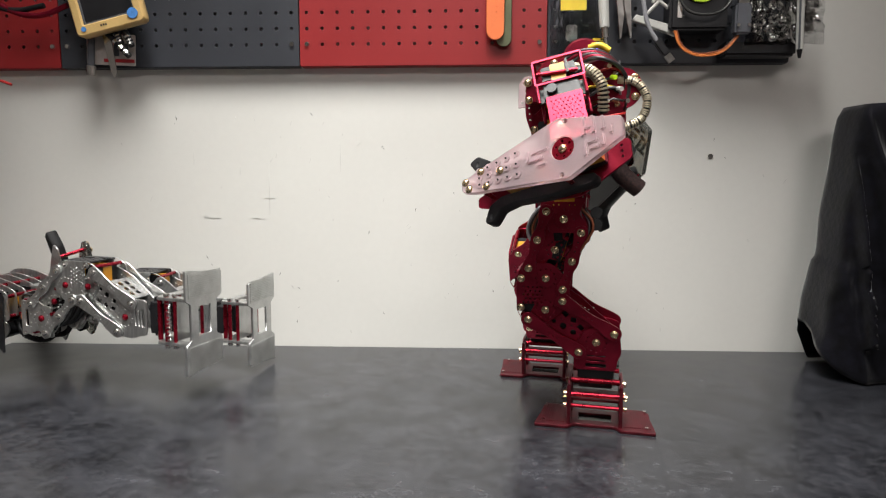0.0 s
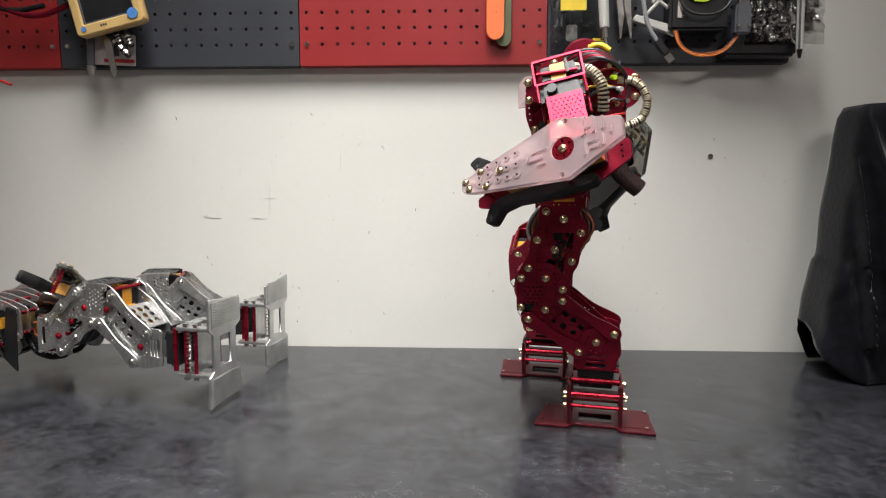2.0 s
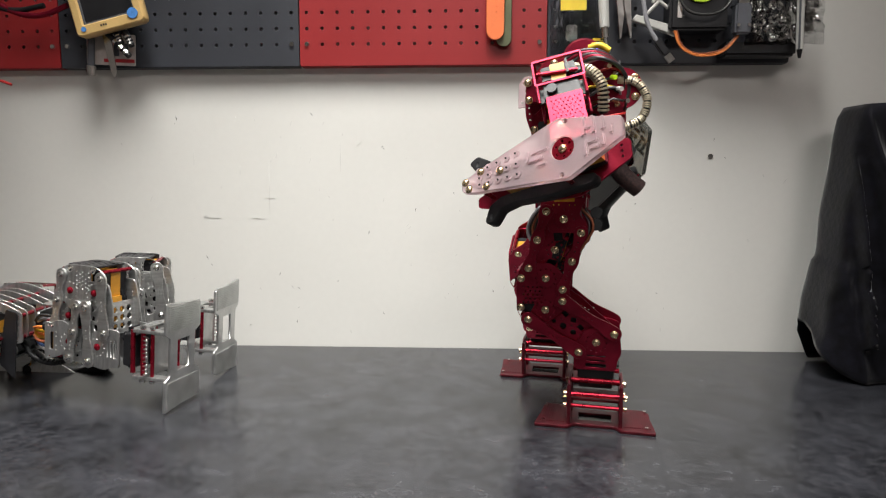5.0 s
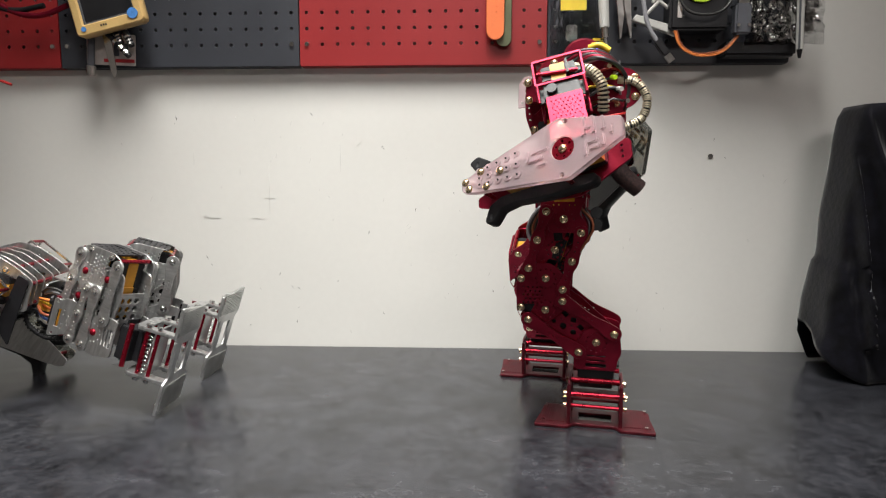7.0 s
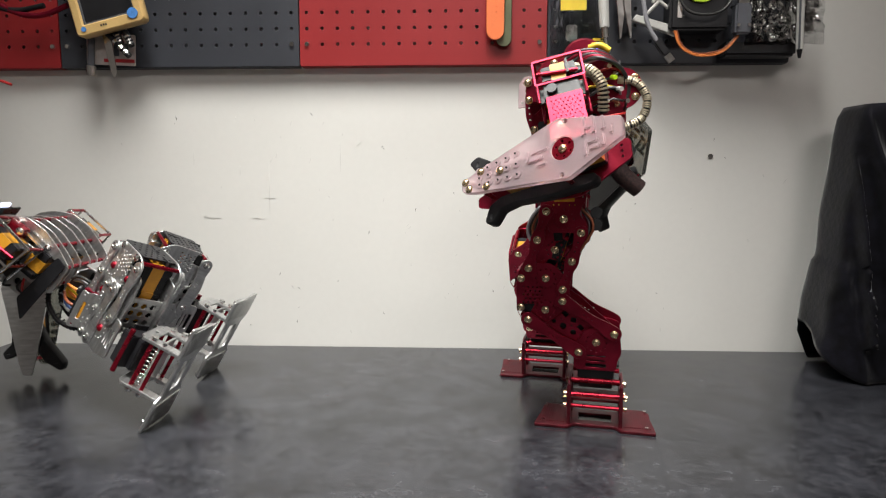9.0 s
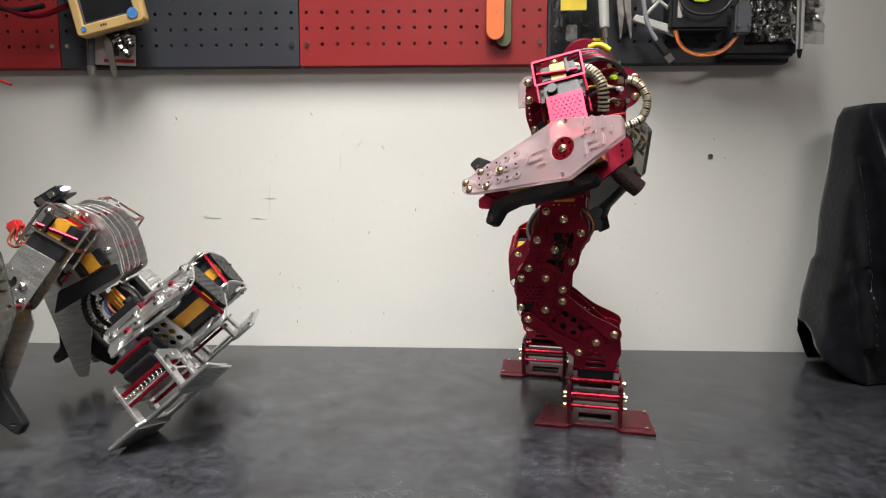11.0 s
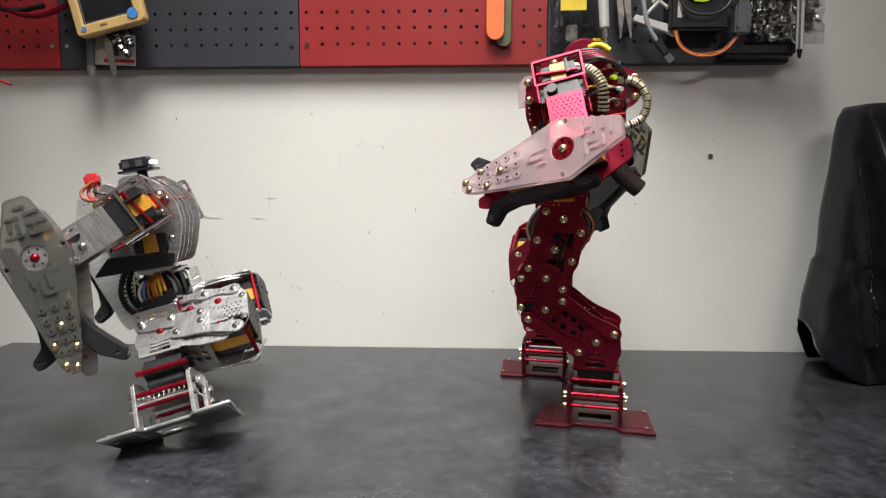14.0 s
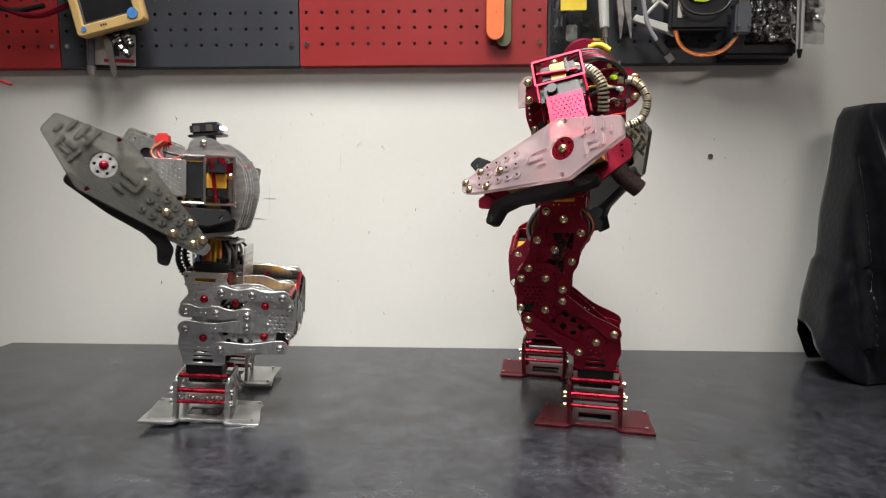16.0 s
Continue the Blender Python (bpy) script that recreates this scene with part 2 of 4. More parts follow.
def peg_panel(x0, width, mat, label):
    t = thing("pegboard_panel", label, "pegboard", "steel pegboard panels", WALL)
    holes = []
    for i in range(int(width / 0.0254)):
        for j in range(15):
            if (i in (0, int(width / 0.0254) - 1)) and j == 0:
                continue
            holes.append(ring(x0 + 0.0127 + 0.0254 * i, BOARD_Z + 0.0345 + 0.0254 * j, 0.0031, 8))
    z1 = BOARD_Z + PANEL
    bm = plate(rounded([(x0 + 0.001, BOARD_Z), (x0 + width - 0.001, BOARD_Z), (x0 + width - 0.001, z1), (x0 + 0.001, z1)], 0.002), holes, 0.0012, y=-0.020)
    part("face_sheet", bm, mat, t)
    part("bottom_flange", box(x0 + 0.002, x0 + width - 0.002, -0.0194, -0.001, BOARD_Z - 0.0012, BOARD_Z), mat, t)
    for x in (x0 + 0.0012, x0 + width - 0.0024):
        part("side_flange", box(x, x + 0.0012, -0.0194, -0.001, BOARD_Z + 0.001, z1 - 0.001), mat, t)
    for i in (0, int(width / 0.0254) - 1):
        bm = rod((x0 + 0.0127 + 0.0254 * i, -0.0206, BOARD_Z + 0.0345), (x0 + 0.0127 + 0.0254 * i, -0.0236, BOARD_Z + 0.0345), 0.0048, n=12, r2=0.0034)
        part("mounting_screw", bm, M_STEEL, t)


peg_panel(-0.6426 - PANEL, PANEL, M_PEG_RED, "red powder-coated steel pegboard panel on the wall")
peg_panel(-0.6426, PANEL, M_PEG_GREY, "charcoal powder-coated steel pegboard panel on the wall")
peg_panel(-0.6426 + PANEL, PANEL, M_PEG_RED, "red powder-coated steel pegboard panel on the wall")
peg_panel(-0.6426 + 2 * PANEL, 0.385, M_PEG_GREY, "charcoal powder-coated steel pegboard panel full of tools")


def hung(name, label, category):
    return thing(name, label, category, at=WALL)


def meter():
    """A framed test meter hanging askew."""
    t = thing("handheld_meter", "tan framed handheld meter hanging askew on the pegboard", "meter", at=WALL @ pose(-0.579, -0.062, 0.520, 0, -13.5, 0))
    w, h = 0.110, 0.150
    bm = plate(rounded([(0, 0), (w, 0), (w, h), (0, h)], 0.007, 6), [rounded([(0.010, 0.013), (w - 0.010, 0.013), (w - 0.010, h - 0.012), (0.010, h - 0.012)], 0.003)], 0.016, bevel=0.002)
    part("case_frame", bm, M_TAN, t)
    part("screen", box(0.009, w - 0.009, -0.003, 0.006, 0.012, h - 0.011, bevel=0.001), M_BLACK, t)
    part("bezel", plate(rounded([(0.010, 0.013), (w - 0.010, 0.013), (w - 0.010, h - 0.012), (0.010, h - 0.012)], 0.003), [rounded([(0.014, 0.018), (w - 0.014, 0.018), (w - 0.016, h - 0.016), (0.016, h - 0.016)], 0.002)], 0.002, y=-0.0045), M_GREYCASE, t)
    part("warning_label", box(0.040, 0.062, -0.0042, -0.003, 0.062, 0.076), M_WIRES["yellow"], t)
    for x, z, r in ((0.012, 0.008, 0.004), (w - 0.014, 0.013, 0.0085)):
        part("corner_button", rod((x, -0.0115, z), (x, -0.008, z), r, n=16), M_BLUE, t)
    for i in range(3):
        part("print_bar", box(0.040 + i * 0.004, 0.0425 + i * 0.004, -0.0105, -0.0095, 0.006, 0.009), M_BLACK, t)
    part("hook", rod((0.055, 0.006, h - 0.02), (0.055, 0.042, h - 0.005), 0.002), M_STEEL, t)


def left_tools():
    t = hung("test_probe", "dark metal probe with a knurled collar hanging below the meter", "probe")
    part("grip", rod((-0.573, -0.045, 0.545), (-0.577, -0.045, 0.478), 0.0055, n=12), M_GREYCASE, t)
    part("collar", rod((-0.577, -0.045, 0.478), (-0.578, -0.045, 0.463), 0.0080, n=12, r2=0.0066), M_STEEL, t)
    t = hung("tweezers", "pair of steel tweezers hanging points down", "tweezers")
    for dx in (0.0, 0.009):
        bm = plate(rounded([(-0.560 + dx, 0.540), (-0.553 + dx, 0.540), (-0.538 + dx * 0.4, 0.468), (-0.541 + dx * 0.3, 0.459), (-0.546 + dx * 0.4, 0.470)], 0.001), (), 0.0015, y=-0.040 - dx * 0.4)
        part("blade", bm, M_STEEL, t)
    t = hung("cable_connectors", "black and chrome cable connectors bundled on a hook", "connector")
    for i, (x0, z0, x1, z1) in enumerate(((-0.545, 0.530, -0.508, 0.492), (-0.530, 0.532, -0.520, 0.512), (-0.515, 0.532, -0.503, 0.508))):
        part("connector", rod((x0, -0.05, z0), (x1, -0.052, z1), 0.0048), M_BLACK, t)
        for k in (0.35, 0.6, 0.8):
            a, b = Vector((x0, -0.05, z0)), Vector((x1, -0.052, z1))
            part("collar", rod(a.lerp(b, k), a.lerp(b, k + 0.10), 0.0055), M_STEEL, t)
    t = hung("blister_card", "printed blister card with a red band on the pegboard", "package")
    part("card", plate(rounded([(-0.592, 0.484), (-0.510, 0.480), (-0.508, 0.530), (-0.590, 0.532)], 0.003), (), 0.0015, y=-0.030), M_CARD, t)
    part("red_band", plate([(-0.562, 0.487), (-0.511, 0.485), (-0.511, 0.490), (-0.562, 0.492)], (), 0.001, y=-0.0315), M_CARD_RED, t)
    for x in (-0.540, -0.524):
        part("print_bar", box(x - 0.004, x + 0.004, -0.0325, -0.0312, 0.496, 0.516), M_GREYCASE, t)
    t = hung("cutting_pliers", "pliers with dark red handles at the board's edge", "pliers")
    part("handle", tube([(-0.740, -0.045, 0.585), (-0.690, -0.045, 0.562), (-0.655, -0.045, 0.560), (-0.610, -0.045, 0.575)], 0.0045), M_RED, t)
    part("handle", tube([(-0.745, -0.045, 0.578), (-0.700, -0.045, 0.568), (-0.650, -0.045, 0.575)], 0.0045), M_BLACK, t)
    t = hung("red_cable", "thin red cable end sticking out over the bench", "cable")
    part("sheath", tube([(-0.790, -0.02, 0.447), (-0.745, -0.045, 0.456), (-0.722, -0.058, 0.453), (-0.704, -0.06, 0.447)], 0.0022), M_WIRES["red"], t)


def straps():
    for name, mat, pts, y, label in (("wrist_strap", M_ORANGE, (0.072, 0.099, 0.5165), -0.034, "orange rubber wrist strap with a row of holes"), ("wrist_strap", M_GREEN, (0.088, 0.111, 0.507), -0.028, "olive rubber wrist strap behind the orange one")):
        x0, x1, z0 = pts
        r = (x1 - x0) / 2
        out = [(x0, 0.70), (x0, z0 + r)] + [((x0 + x1) / 2 - r * math.cos(math.pi * i / 10), z0 + r - r * math.sin(math.pi * i / 10)) for i in range(1, 10)] + [(x1, z0 + r), (x1, 0.70)]
        t = hung(name, label, "strap")
        part("band", plate(out, [ring((x0 + x1) / 2 + 0.001, z0 + 0.042 + 0.0085 * i, 0.0013, 8) for i in range(12)], 0.003, y=y, bevel=0.0008), mat, t)


def clear_bag(name, label, x0, x1, z0, z1, y, seed):
    """A crinkled clear bag."""
    rnd = random.Random(seed)
    t = hung(name, label, "bag")
    bm = bmesh.new()
    nx, nz = 12, 16
    vs = []
    for j in range(nz + 1):
        for i in range(nx + 1):
            edge = min(i, nx - i, j) / 3.0
            vs.append(bm.verts.new((x0 + (x1 - x0) * i / nx + rnd.uniform(-1, 1) * 0.0015, y - min(1, edge) * 0.010 + rnd.uniform(-1, 1) * 0.0035, z0 + (z1 - z0) * j / nz + rnd.uniform(-1, 1) * 0.0012)))
    for j in range(nz):
        for i in range(nx):
            a = j * (nx + 1) + i
            bm.faces.new((vs[a], vs[a + 1], vs[a + nx + 2], vs[a + nx + 1]))
    bmesh.ops.solidify(bm, geom=bm.faces[:], thickness=0.0004)
    part("film", bm, M_BAG, t)
    return t


def nut_mesh():
    bm = plate(ring(0, 0, 0.0078, 6), [ring(0, 0, 0.0042, 10)], 0.0055, Matrix.Identity(4), bevel=0.0008)
    me = bpy.data.meshes.new("hex_nut")
    bm.to_mesh(me)
    bm.free()
    me.materials.append(M_STEEL)
    return me


def right_tools():
    rnd = random.Random(4)
    t = clear_bag("parts_bag", "clear plastic bag with grey parts and a yellow label", 0.172, 0.224, 0.490, 0.640, -0.044, 2)
    part("content", box(0.196, 0.214, -0.052, -0.046, 0.510, 0.535, bevel=0.002), M_PALE, t)
    part("content", box(0.180, 0.192, -0.052, -0.046, 0.530, 0.575, bevel=0.002), M_GREYCASE, t)
    part("bag_label", box(0.186, 0.226, -0.0575, -0.0565, 0.555, 0.572), M_WIRES["yellow"], t)
    t = clear_bag("parts_bag", "clear plastic bag with dark parts", 0.222, 0.246, 0.524, 0.640, -0.040, 3)
    part("content", box(0.226, 0.240, -0.048, -0.042, 0.535, 0.575, bevel=0.002), M_BLACK, t)
    t = hung("screwdriver", "screwdriver with a pale grey tapered handle hanging point down", "screwdriver")
    part("handle", rod((0.246, -0.06, 0.640), (0.254, -0.06, 0.528), 0.0095, n=14, r2=0.0075), M_PALE, t)
    part("ferrule", rod((0.254, -0.06, 0.528), (0.2555, -0.06, 0.512), 0.0058, n=14), M_STEEL, t)
    part("shaft", rod((0.2555, -0.06, 0.512), (0.258, -0.06, 0.497), 0.0032, n=10), M_STEEL, t)
    part("tip", rod((0.258, -0.06, 0.497), (0.2585, -0.06, 0.491), 0.0058, n=10), M_PALE, t)
    t = hung("tape_measure", "small yellow and black tape measure", "tape measure")
    part("case", box(0.236, 0.256, -0.044, -0.026, 0.493, 0.516, bevel=0.004), M_WIRES["yellow"], t)
    part("face", box(0.240, 0.252, -0.0455, -0.0435, 0.499, 0.511, bevel=0.001), M_BLACK, t)
    t = hung("needle_nose_pliers", "polished steel needle-nose pliers hanging points down", "pliers")
    for k in (0, 1):
        bm = plate(rounded([(0.268 + 0.014 * k, 0.62), (0.278 + 0.016 * k, 0.62), (0.287 + 0.009 * k, 0.555), (0.283 + 0.015 * k, 0.515), (0.281 + 0.0155 * k, 0.514), (0.276 + 0.010 * k, 0.56)], 0.002), (), 0.005, y=-0.044 - 0.004 * k, bevel=0.001)
        part("jaw", bm, M_STEEL, t)
    t = hung("usb_cable", "black cable with a bare metal plug hanging off the board", "cable")
    part("cord", tube([(0.300, -0.05, 0.640), (0.312, -0.055, 0.575), (0.322, -0.058, 0.530), (0.336, -0.06, 0.505)], 0.0034), M_WIRES["grey"], t)
    part("plug_body", box(-0.006, 0.006, -0.004, 0.004, -0.012, 0.016, bevel=0.002), M_BLACK, t).matrix_basis = pose(0.343, -0.06, 0.496, 0, -38, 0)
    part("plug_shell", box(-0.0055, 0.0055, -0.0022, 0.0022, -0.024, -0.011, bevel=0.0005), M_STEEL, t).matrix_basis = pose(0.3445, -0.06, 0.4945, 0, -38, 0)
    t = hung("plastic_bracket", "pale triangular plastic bracket with a flat bar", "bracket")
    bm = plate([(0.300, 0.540), (0.304, 0.547), (0.366, 0.528), (0.364, 0.517)], (), 0.010, y=-0.050, bevel=0.001)
    part("bar", bm, M_PALE, t)
    part("brace", rod((0.316, -0.05, 0.545), (0.345, -0.05, 0.575), 0.0028), M_PALE, t)
    part("brace", rod((0.335, -0.05, 0.572), (0.368, -0.05, 0.548), 0.0028), M_PALE, t)
    part("brace", rod((0.330, -0.05, 0.566), (0.335, -0.05, 0.60), 0.0028), M_PALE, t)
    t = hung("control_unit", "black control unit with a lime round cover and cables", "electronics")
    part("case", box(0.352, 0.440, -0.066, -0.026, 0.522, 0.640, bevel=0.004), M_BLACK, t)
    part("lime_cover", rod((0.398, -0.070, 0.592), (0.398, -0.058, 0.592), 0.030, n=28), M_LIME, t)
    part("sticker", box(0.363, 0.370, -0.0675, -0.0655, 0.540, 0.566), M_CARD, t)
    part("cable", tube([(0.362, -0.07, 0.585), (0.372, -0.075, 0.552), (0.400, -0.08, 0.541), (0.432, -0.078, 0.552), (0.446, -0.07, 0.590)], 0.0022), M_WIRES["black"], t)
    for k in range(3):
        o = 0.0022 * k
        part("servo_lead", tube([(0.360 + o, -0.062, 0.522), (0.368 + o, -0.064, 0.500), (0.385 + o, -0.066, 0.486 + o * 0.5), (0.412, -0.066, 0.4825 + o), (0.436, -0.064, 0.490 + o), (0.458, -0.062, 0.512 + o)], 0.0012), M_WIRES["orange" if k < 2 else "brown"], t)
    t = hung("serial_connector", "grey serial connector with two screws on the lead", "connector")
    part("shell", box(0.449, 0.473, -0.072, -0.054, 0.514, 0.560, bevel=0.003), M_GREYCASE, t)
    part("plug", box(0.455, 0.470, -0.068, -0.058, 0.558, 0.572, bevel=0.001), M_STEEL, t)
    for x in (0.453, 0.469):
        part("screw", rod((x, -0.0745, 0.527), (x, -0.071, 0.527), 0.0026), M_STEEL, t)
    t = clear_bag("nut_bag", "clear bag packed with steel hex nuts", 0.468, 0.586, 0.500, 0.640, -0.060, 8)
    me = nut_mesh()
    for j in range(7):
        for i in range(9):
            x, z = 0.470 + i * 0.0135 + (j % 2) * 0.006 + rnd.uniform(-0.002, 0.002), 0.512 + j * 0.0125 + rnd.uniform(-0.002, 0.002)
            if x > 0.582 or (x > 0.555 and z < 0.522) or (x < 0.485 and z < 0.535):
                continue
            link("hex_nut", me, t, at=pose(x, -0.052 + rnd.uniform(-0.007, 0.007), z, 90 + rnd.uniform(-40, 40), rnd.uniform(-40, 40), rnd.uniform(0, 60)))
    t = hung("marker_pen", "slim grey pen with a black tip clipped to the board", "pen")
    part("barrel", rod((0.539, -0.078, 0.640), (0.5435, -0.078, 0.489), 0.0052, n=14), M_PALE, t)
    part("stripe", rod((0.5362, -0.0825, 0.640), (0.5408, -0.0825, 0.489), 0.0016, n=8), M_GREYCASE, t)
    part("tip", rod((0.5435, -0.078, 0.489), (0.5440, -0.078, 0.476), 0.0044, n=12, r2=0.002), M_BLACK, t)
    t = hung("parts_tray", "black plastic tray under the nuts", "tray")
    part("tray_body", box(0.440, 0.550, -0.056, -0.024, 0.484, 0.506, bevel=0.004), M_BLACK, t)


meter()
left_tools()
straps()
right_tools()


def wall_marks():
    """Scuffs, a screw hole and scratches on the paint."""
    rnd = random.Random(11)
    t = thing("wall_hole", "small dark screw hole in the white wall", "hole", at=WALL)
    part("plug", rod((0.446, -0.0012, 0.331), (0.446, 0.0, 0.331), 0.0042, n=12), M_MARK, t)
    t = tagged(thing("wall_scuffs", "short dark scuffs on the white paint", "scuff", at=WALL), kind="stuff")
    bm = bmesh.new()
    for _ in range(26):
        x, z, l, a = rnd.uniform(-0.5, 0.5), rnd.uniform(0.03, 0.40), rnd.uniform(0.002, 0.008), rnd.uniform(0.6, 2.4)
        dx, dz, w = l * math.cos(a), l * math.sin(a), rnd.uniform(0.0003, 0.0008)
        plate([(x, z), (x + dx * 0.5 + w, z + dz * 0.5), (x + dx, z + dz), (x + dx * 0.5 - w, z + dz * 0.5)], (), 0.0006, y=-0.0004, bm=bm, bevel=0.0)
    part("scuff_marks", bm, M_MARK, t)
    # long thin scratches and small chips
    bm = bmesh.new()
    for x, z, dx, dz in ((-0.3008, 0.229, 0.0, 0.079), (-0.4175, 0.2265, 0.030, -0.001), (-0.335, 0.2255, 0.028, -0.001), (-0.4190, 0.2275, 0.010, 0.005), (-0.3085, 0.2600, 0.017, 0.0), (-0.1760, 0.305, 0.0, 0.050), (-0.4312, 0.317, 0.0, 0.024), (-0.3506, 0.300, 0.0, 0.016), (-0.147, 0.350, 0.008, 0.006), (-0.230, 0.318, 0.003, 0.012)):
        plate([(x, z), (x + dx + 0.0004, z + dz), (x + dx * 0.5 + 0.0007, z + dz * 0.5 + 0.0004)], (), 0.0006, y=-0.0004, bm=bm, bevel=0.0)
    for _ in range(70):
        x, z, l, a = rnd.gauss(0.0, 0.26), rnd.uniform(0.02, 0.40), rnd.uniform(0.002, 0.010), rnd.uniform(0.9, 2.3)
        dx, dz = l * math.cos(a), l * math.sin(a)
        plate([(x, z), (x + dx + 0.0004, z + dz), (x + dx * 0.5 - 0.0005, z + dz * 0.5)], (), 0.0006, y=-0.0004, bm=bm, bevel=0.0)
    part("scratches", bm, M_SCRATCH, t)


wall_marks()


LEFT_EDGE = ((0.0, 0.552), (0.050, 0.556), (0.062, 0.562), (0.168, 0.575), (0.174, 0.579), (0.238, 0.583), (0.320, 0.590), (0.385, 0.598), (0.400, 0.606), (0.42, 0.612))


def ridge(x, z, x0, z0, x1, z1, wide):
    """How near (x, z) lies to the fold that falls from (x0, z0) to (x1, z1)."""
    k = (z0 - z) / (z0 - z1)
    if k < 0 or k > 1.15:
        return 0.0
    return math.exp(-((x - (x0 + (x1 - x0) * k)) / wide) ** 2) * min(1.0, 0.25 + 1.3 * k)


def draped_cloth():
    """Black velvet thrown over a box: long falling folds, and one corner of the hem caught up off the bench."""
    t = thing("draped_cloth", "black velvet cloth draped over a box on the workbench", "cloth")
    bm = bmesh.new()
    cx, cy, ry, e = 0.830, 0.975, 0.050, 0.34
    n, rows = 260, 60
    zs, xs = [p[0] for p in LEFT_EDGE], [p[1] for p in LEFT_EDGE]
    grid = []
    for j in range(rows + 1):
        k = 0.02 + 0.98 * j / rows
        ring_v = []
        for i in range(n):
            a = 2 * math.pi * i / n
            ca, sa = math.cos(a), math.sin(a)
            sx, sy = math.copysign(abs(ca) ** e, ca), math.copysign(abs(sa) ** e, sa)
            if k < 0.18:
                f = k / 0.18
                p = Vector((cx + sx * 0.224 * f, cy + sy * ry * f, 0.407 - 0.007 * f ** 6))
                p.z += 0.002 * noise.noise(p * 14)
            else:
                s = (k - 0.18) / 0.82
                caught = max(0.0, min(1.0, (-sx - 0.84) / 0.14)) * max(0.0, min(1.0, (sy + 1.3) / 1.5))
                z = 0.400 * (1 - s) + 0.068 * caught * s ** 2 + 0.003
                half = cx - float(np.interp(z, zs, xs))
                x = cx + sx * half
                y = cy + sy * ry * (1 + 0.42 * s)
                front = max(0.0, -sy)
                y -= front * 0.030 * ridge(x, z, 0.583, 0.40, 0.603, 0.10, 0.0037)
                y -= front * 0.042 * ridge(x, z, 0.598, 0.40, 0.668, 0.00, 0.0068)
                y -= front * 0.030 * ridge(x, z, 0.640, 0.38, 0.735, 0.00, 0.0087)
                y -= front * 0.034 * ridge(x, z, 0.720, 0.40, 0.800, 0.00, 0.0099)
                y -= front * 0.034 * ridge(x, z, 0.880, 0.40, 0.900, 0.00, 0.0112)
                # the slack that sags across the lower corner
                sag = (z - 0.155 + 0.55 * (x - 0.54)) / 0.020
                y -= front * 0.012 * math.exp(-sag * sag) * max(0.0, 1 - abs(x - 0.57) / 0.06)
                sag = (z - 0.105 - 0.75 * (x - 0.55)) / 0.014
                y += front * 0.012 * math.exp(-sag * sag) * max(0.0, 1 - abs(x - 0.575) / 0.05)
                p = Vector((x, min(y, 1.045), max(0.0025, z)))
                p.y += (0.006 * noise.noise(p * 11) + 0.0025 * noise.noise(p * 27)) * min(1.0, 3 * s)
                # creases that fan out from the corner of the box under the cloth
                fan = (x - 0.585) / (0.52 - z) + 0.05 * noise.noise(p * 5)
                p.y -= front * 0.012 * min(1.0, 2.5 * s) * (1 - abs(math.sin(19 * fan))) ** 1.4
                p.x += 0.003 * noise.noise(p * 15 + Vector((7, 0, 0))) * s
            ring_v.append(bm.verts.new(p))
        grid.append(ring_v)
    for j in range(rows):
        for i in range(n):
            bm.faces.new((grid[j][i], grid[j][(i + 1) % n], grid[j + 1][(i + 1) % n], grid[j + 1][i]))
    bm.faces.new(grid[0])
    ob = part("fabric", bm, M_VELVET, t, smooth=True)
    thick = ob.modifiers.new("thickness", "SOLIDIFY")
    thick.thickness, thick.offset = 0.0016, 1.0


draped_cloth()


# ---- the robots: x forward, y to their left, z up; the origin lies between the hip pivots ----
THIGH, KNEE, SHANK, SOLE = 0.070, 0.038, 0.070, 0.107
HIP = 0.046        # from the middle to each leg's plane
OUT = 0.026        # from a leg's plane to its outer plate
WAIST = 0.058      # height of the waist joint over the hips
SHOULDER = (-0.005, 0.088, 0.112)
UPPER = 0.085
BAR = (0.0200, 0.0120)  # from a pivot to the eye of the front thigh bar


def bolt_mesh():
    bm = bmesh.new()
    rod((0, 0.0, 0), (0, -0.0010, 0), 0.0046, bm, 14)
    rod((0, -0.0022, 0), (0, -0.0010, 0), 0.0034, bm, 14, 0.0039)
    rod((0, -0.0032, 0), (0, -0.0022, 0), 0.0019, bm, 14, 0.0034)
    rod((0, -0.0036, 0), (0, -0.0030, 0), 0.0012, bm, 6)
    me = bpy.data.meshes.new("bolt")
    bm.to_mesh(me)
    bm.free()
    return me


def servo_mesh(name):
    """A standard servo: case, label band, output collar and mounting ears."""
    bm = box(-0.020, 0.020, -0.019, 0.019, -0.010, 0.010, bevel=0.0012, mat=0)
    box(-0.0206, 0.0206, -0.0085, 0.0075, -0.0106, 0.0106, bm, mat=1)
    box(-0.027, 0.027, 0.009, 0.0115, -0.009, 0.009, bm, mat=0)
    rod((0.01, 0.019, 0), (0.01, 0.024, 0), 0.006, bm)
    me = bpy.data.meshes.new(name)
    bm.to_mesh(me)
    bm.free()
    me.materials.append(M_BLACK)
    me.materials.append(M_YELLOW)
    return me


SERVO = servo_mesh("servo")


def bolts_for(mat):
    me = bolt_mesh()
    me.materials.append(mat)
    return me


BOLT_RED, BOLT_STEEL, BOLT_BRASS = bolts_for(M_RED_ROD), bolts_for(M_STEEL), bolts_for(M_BRASS)


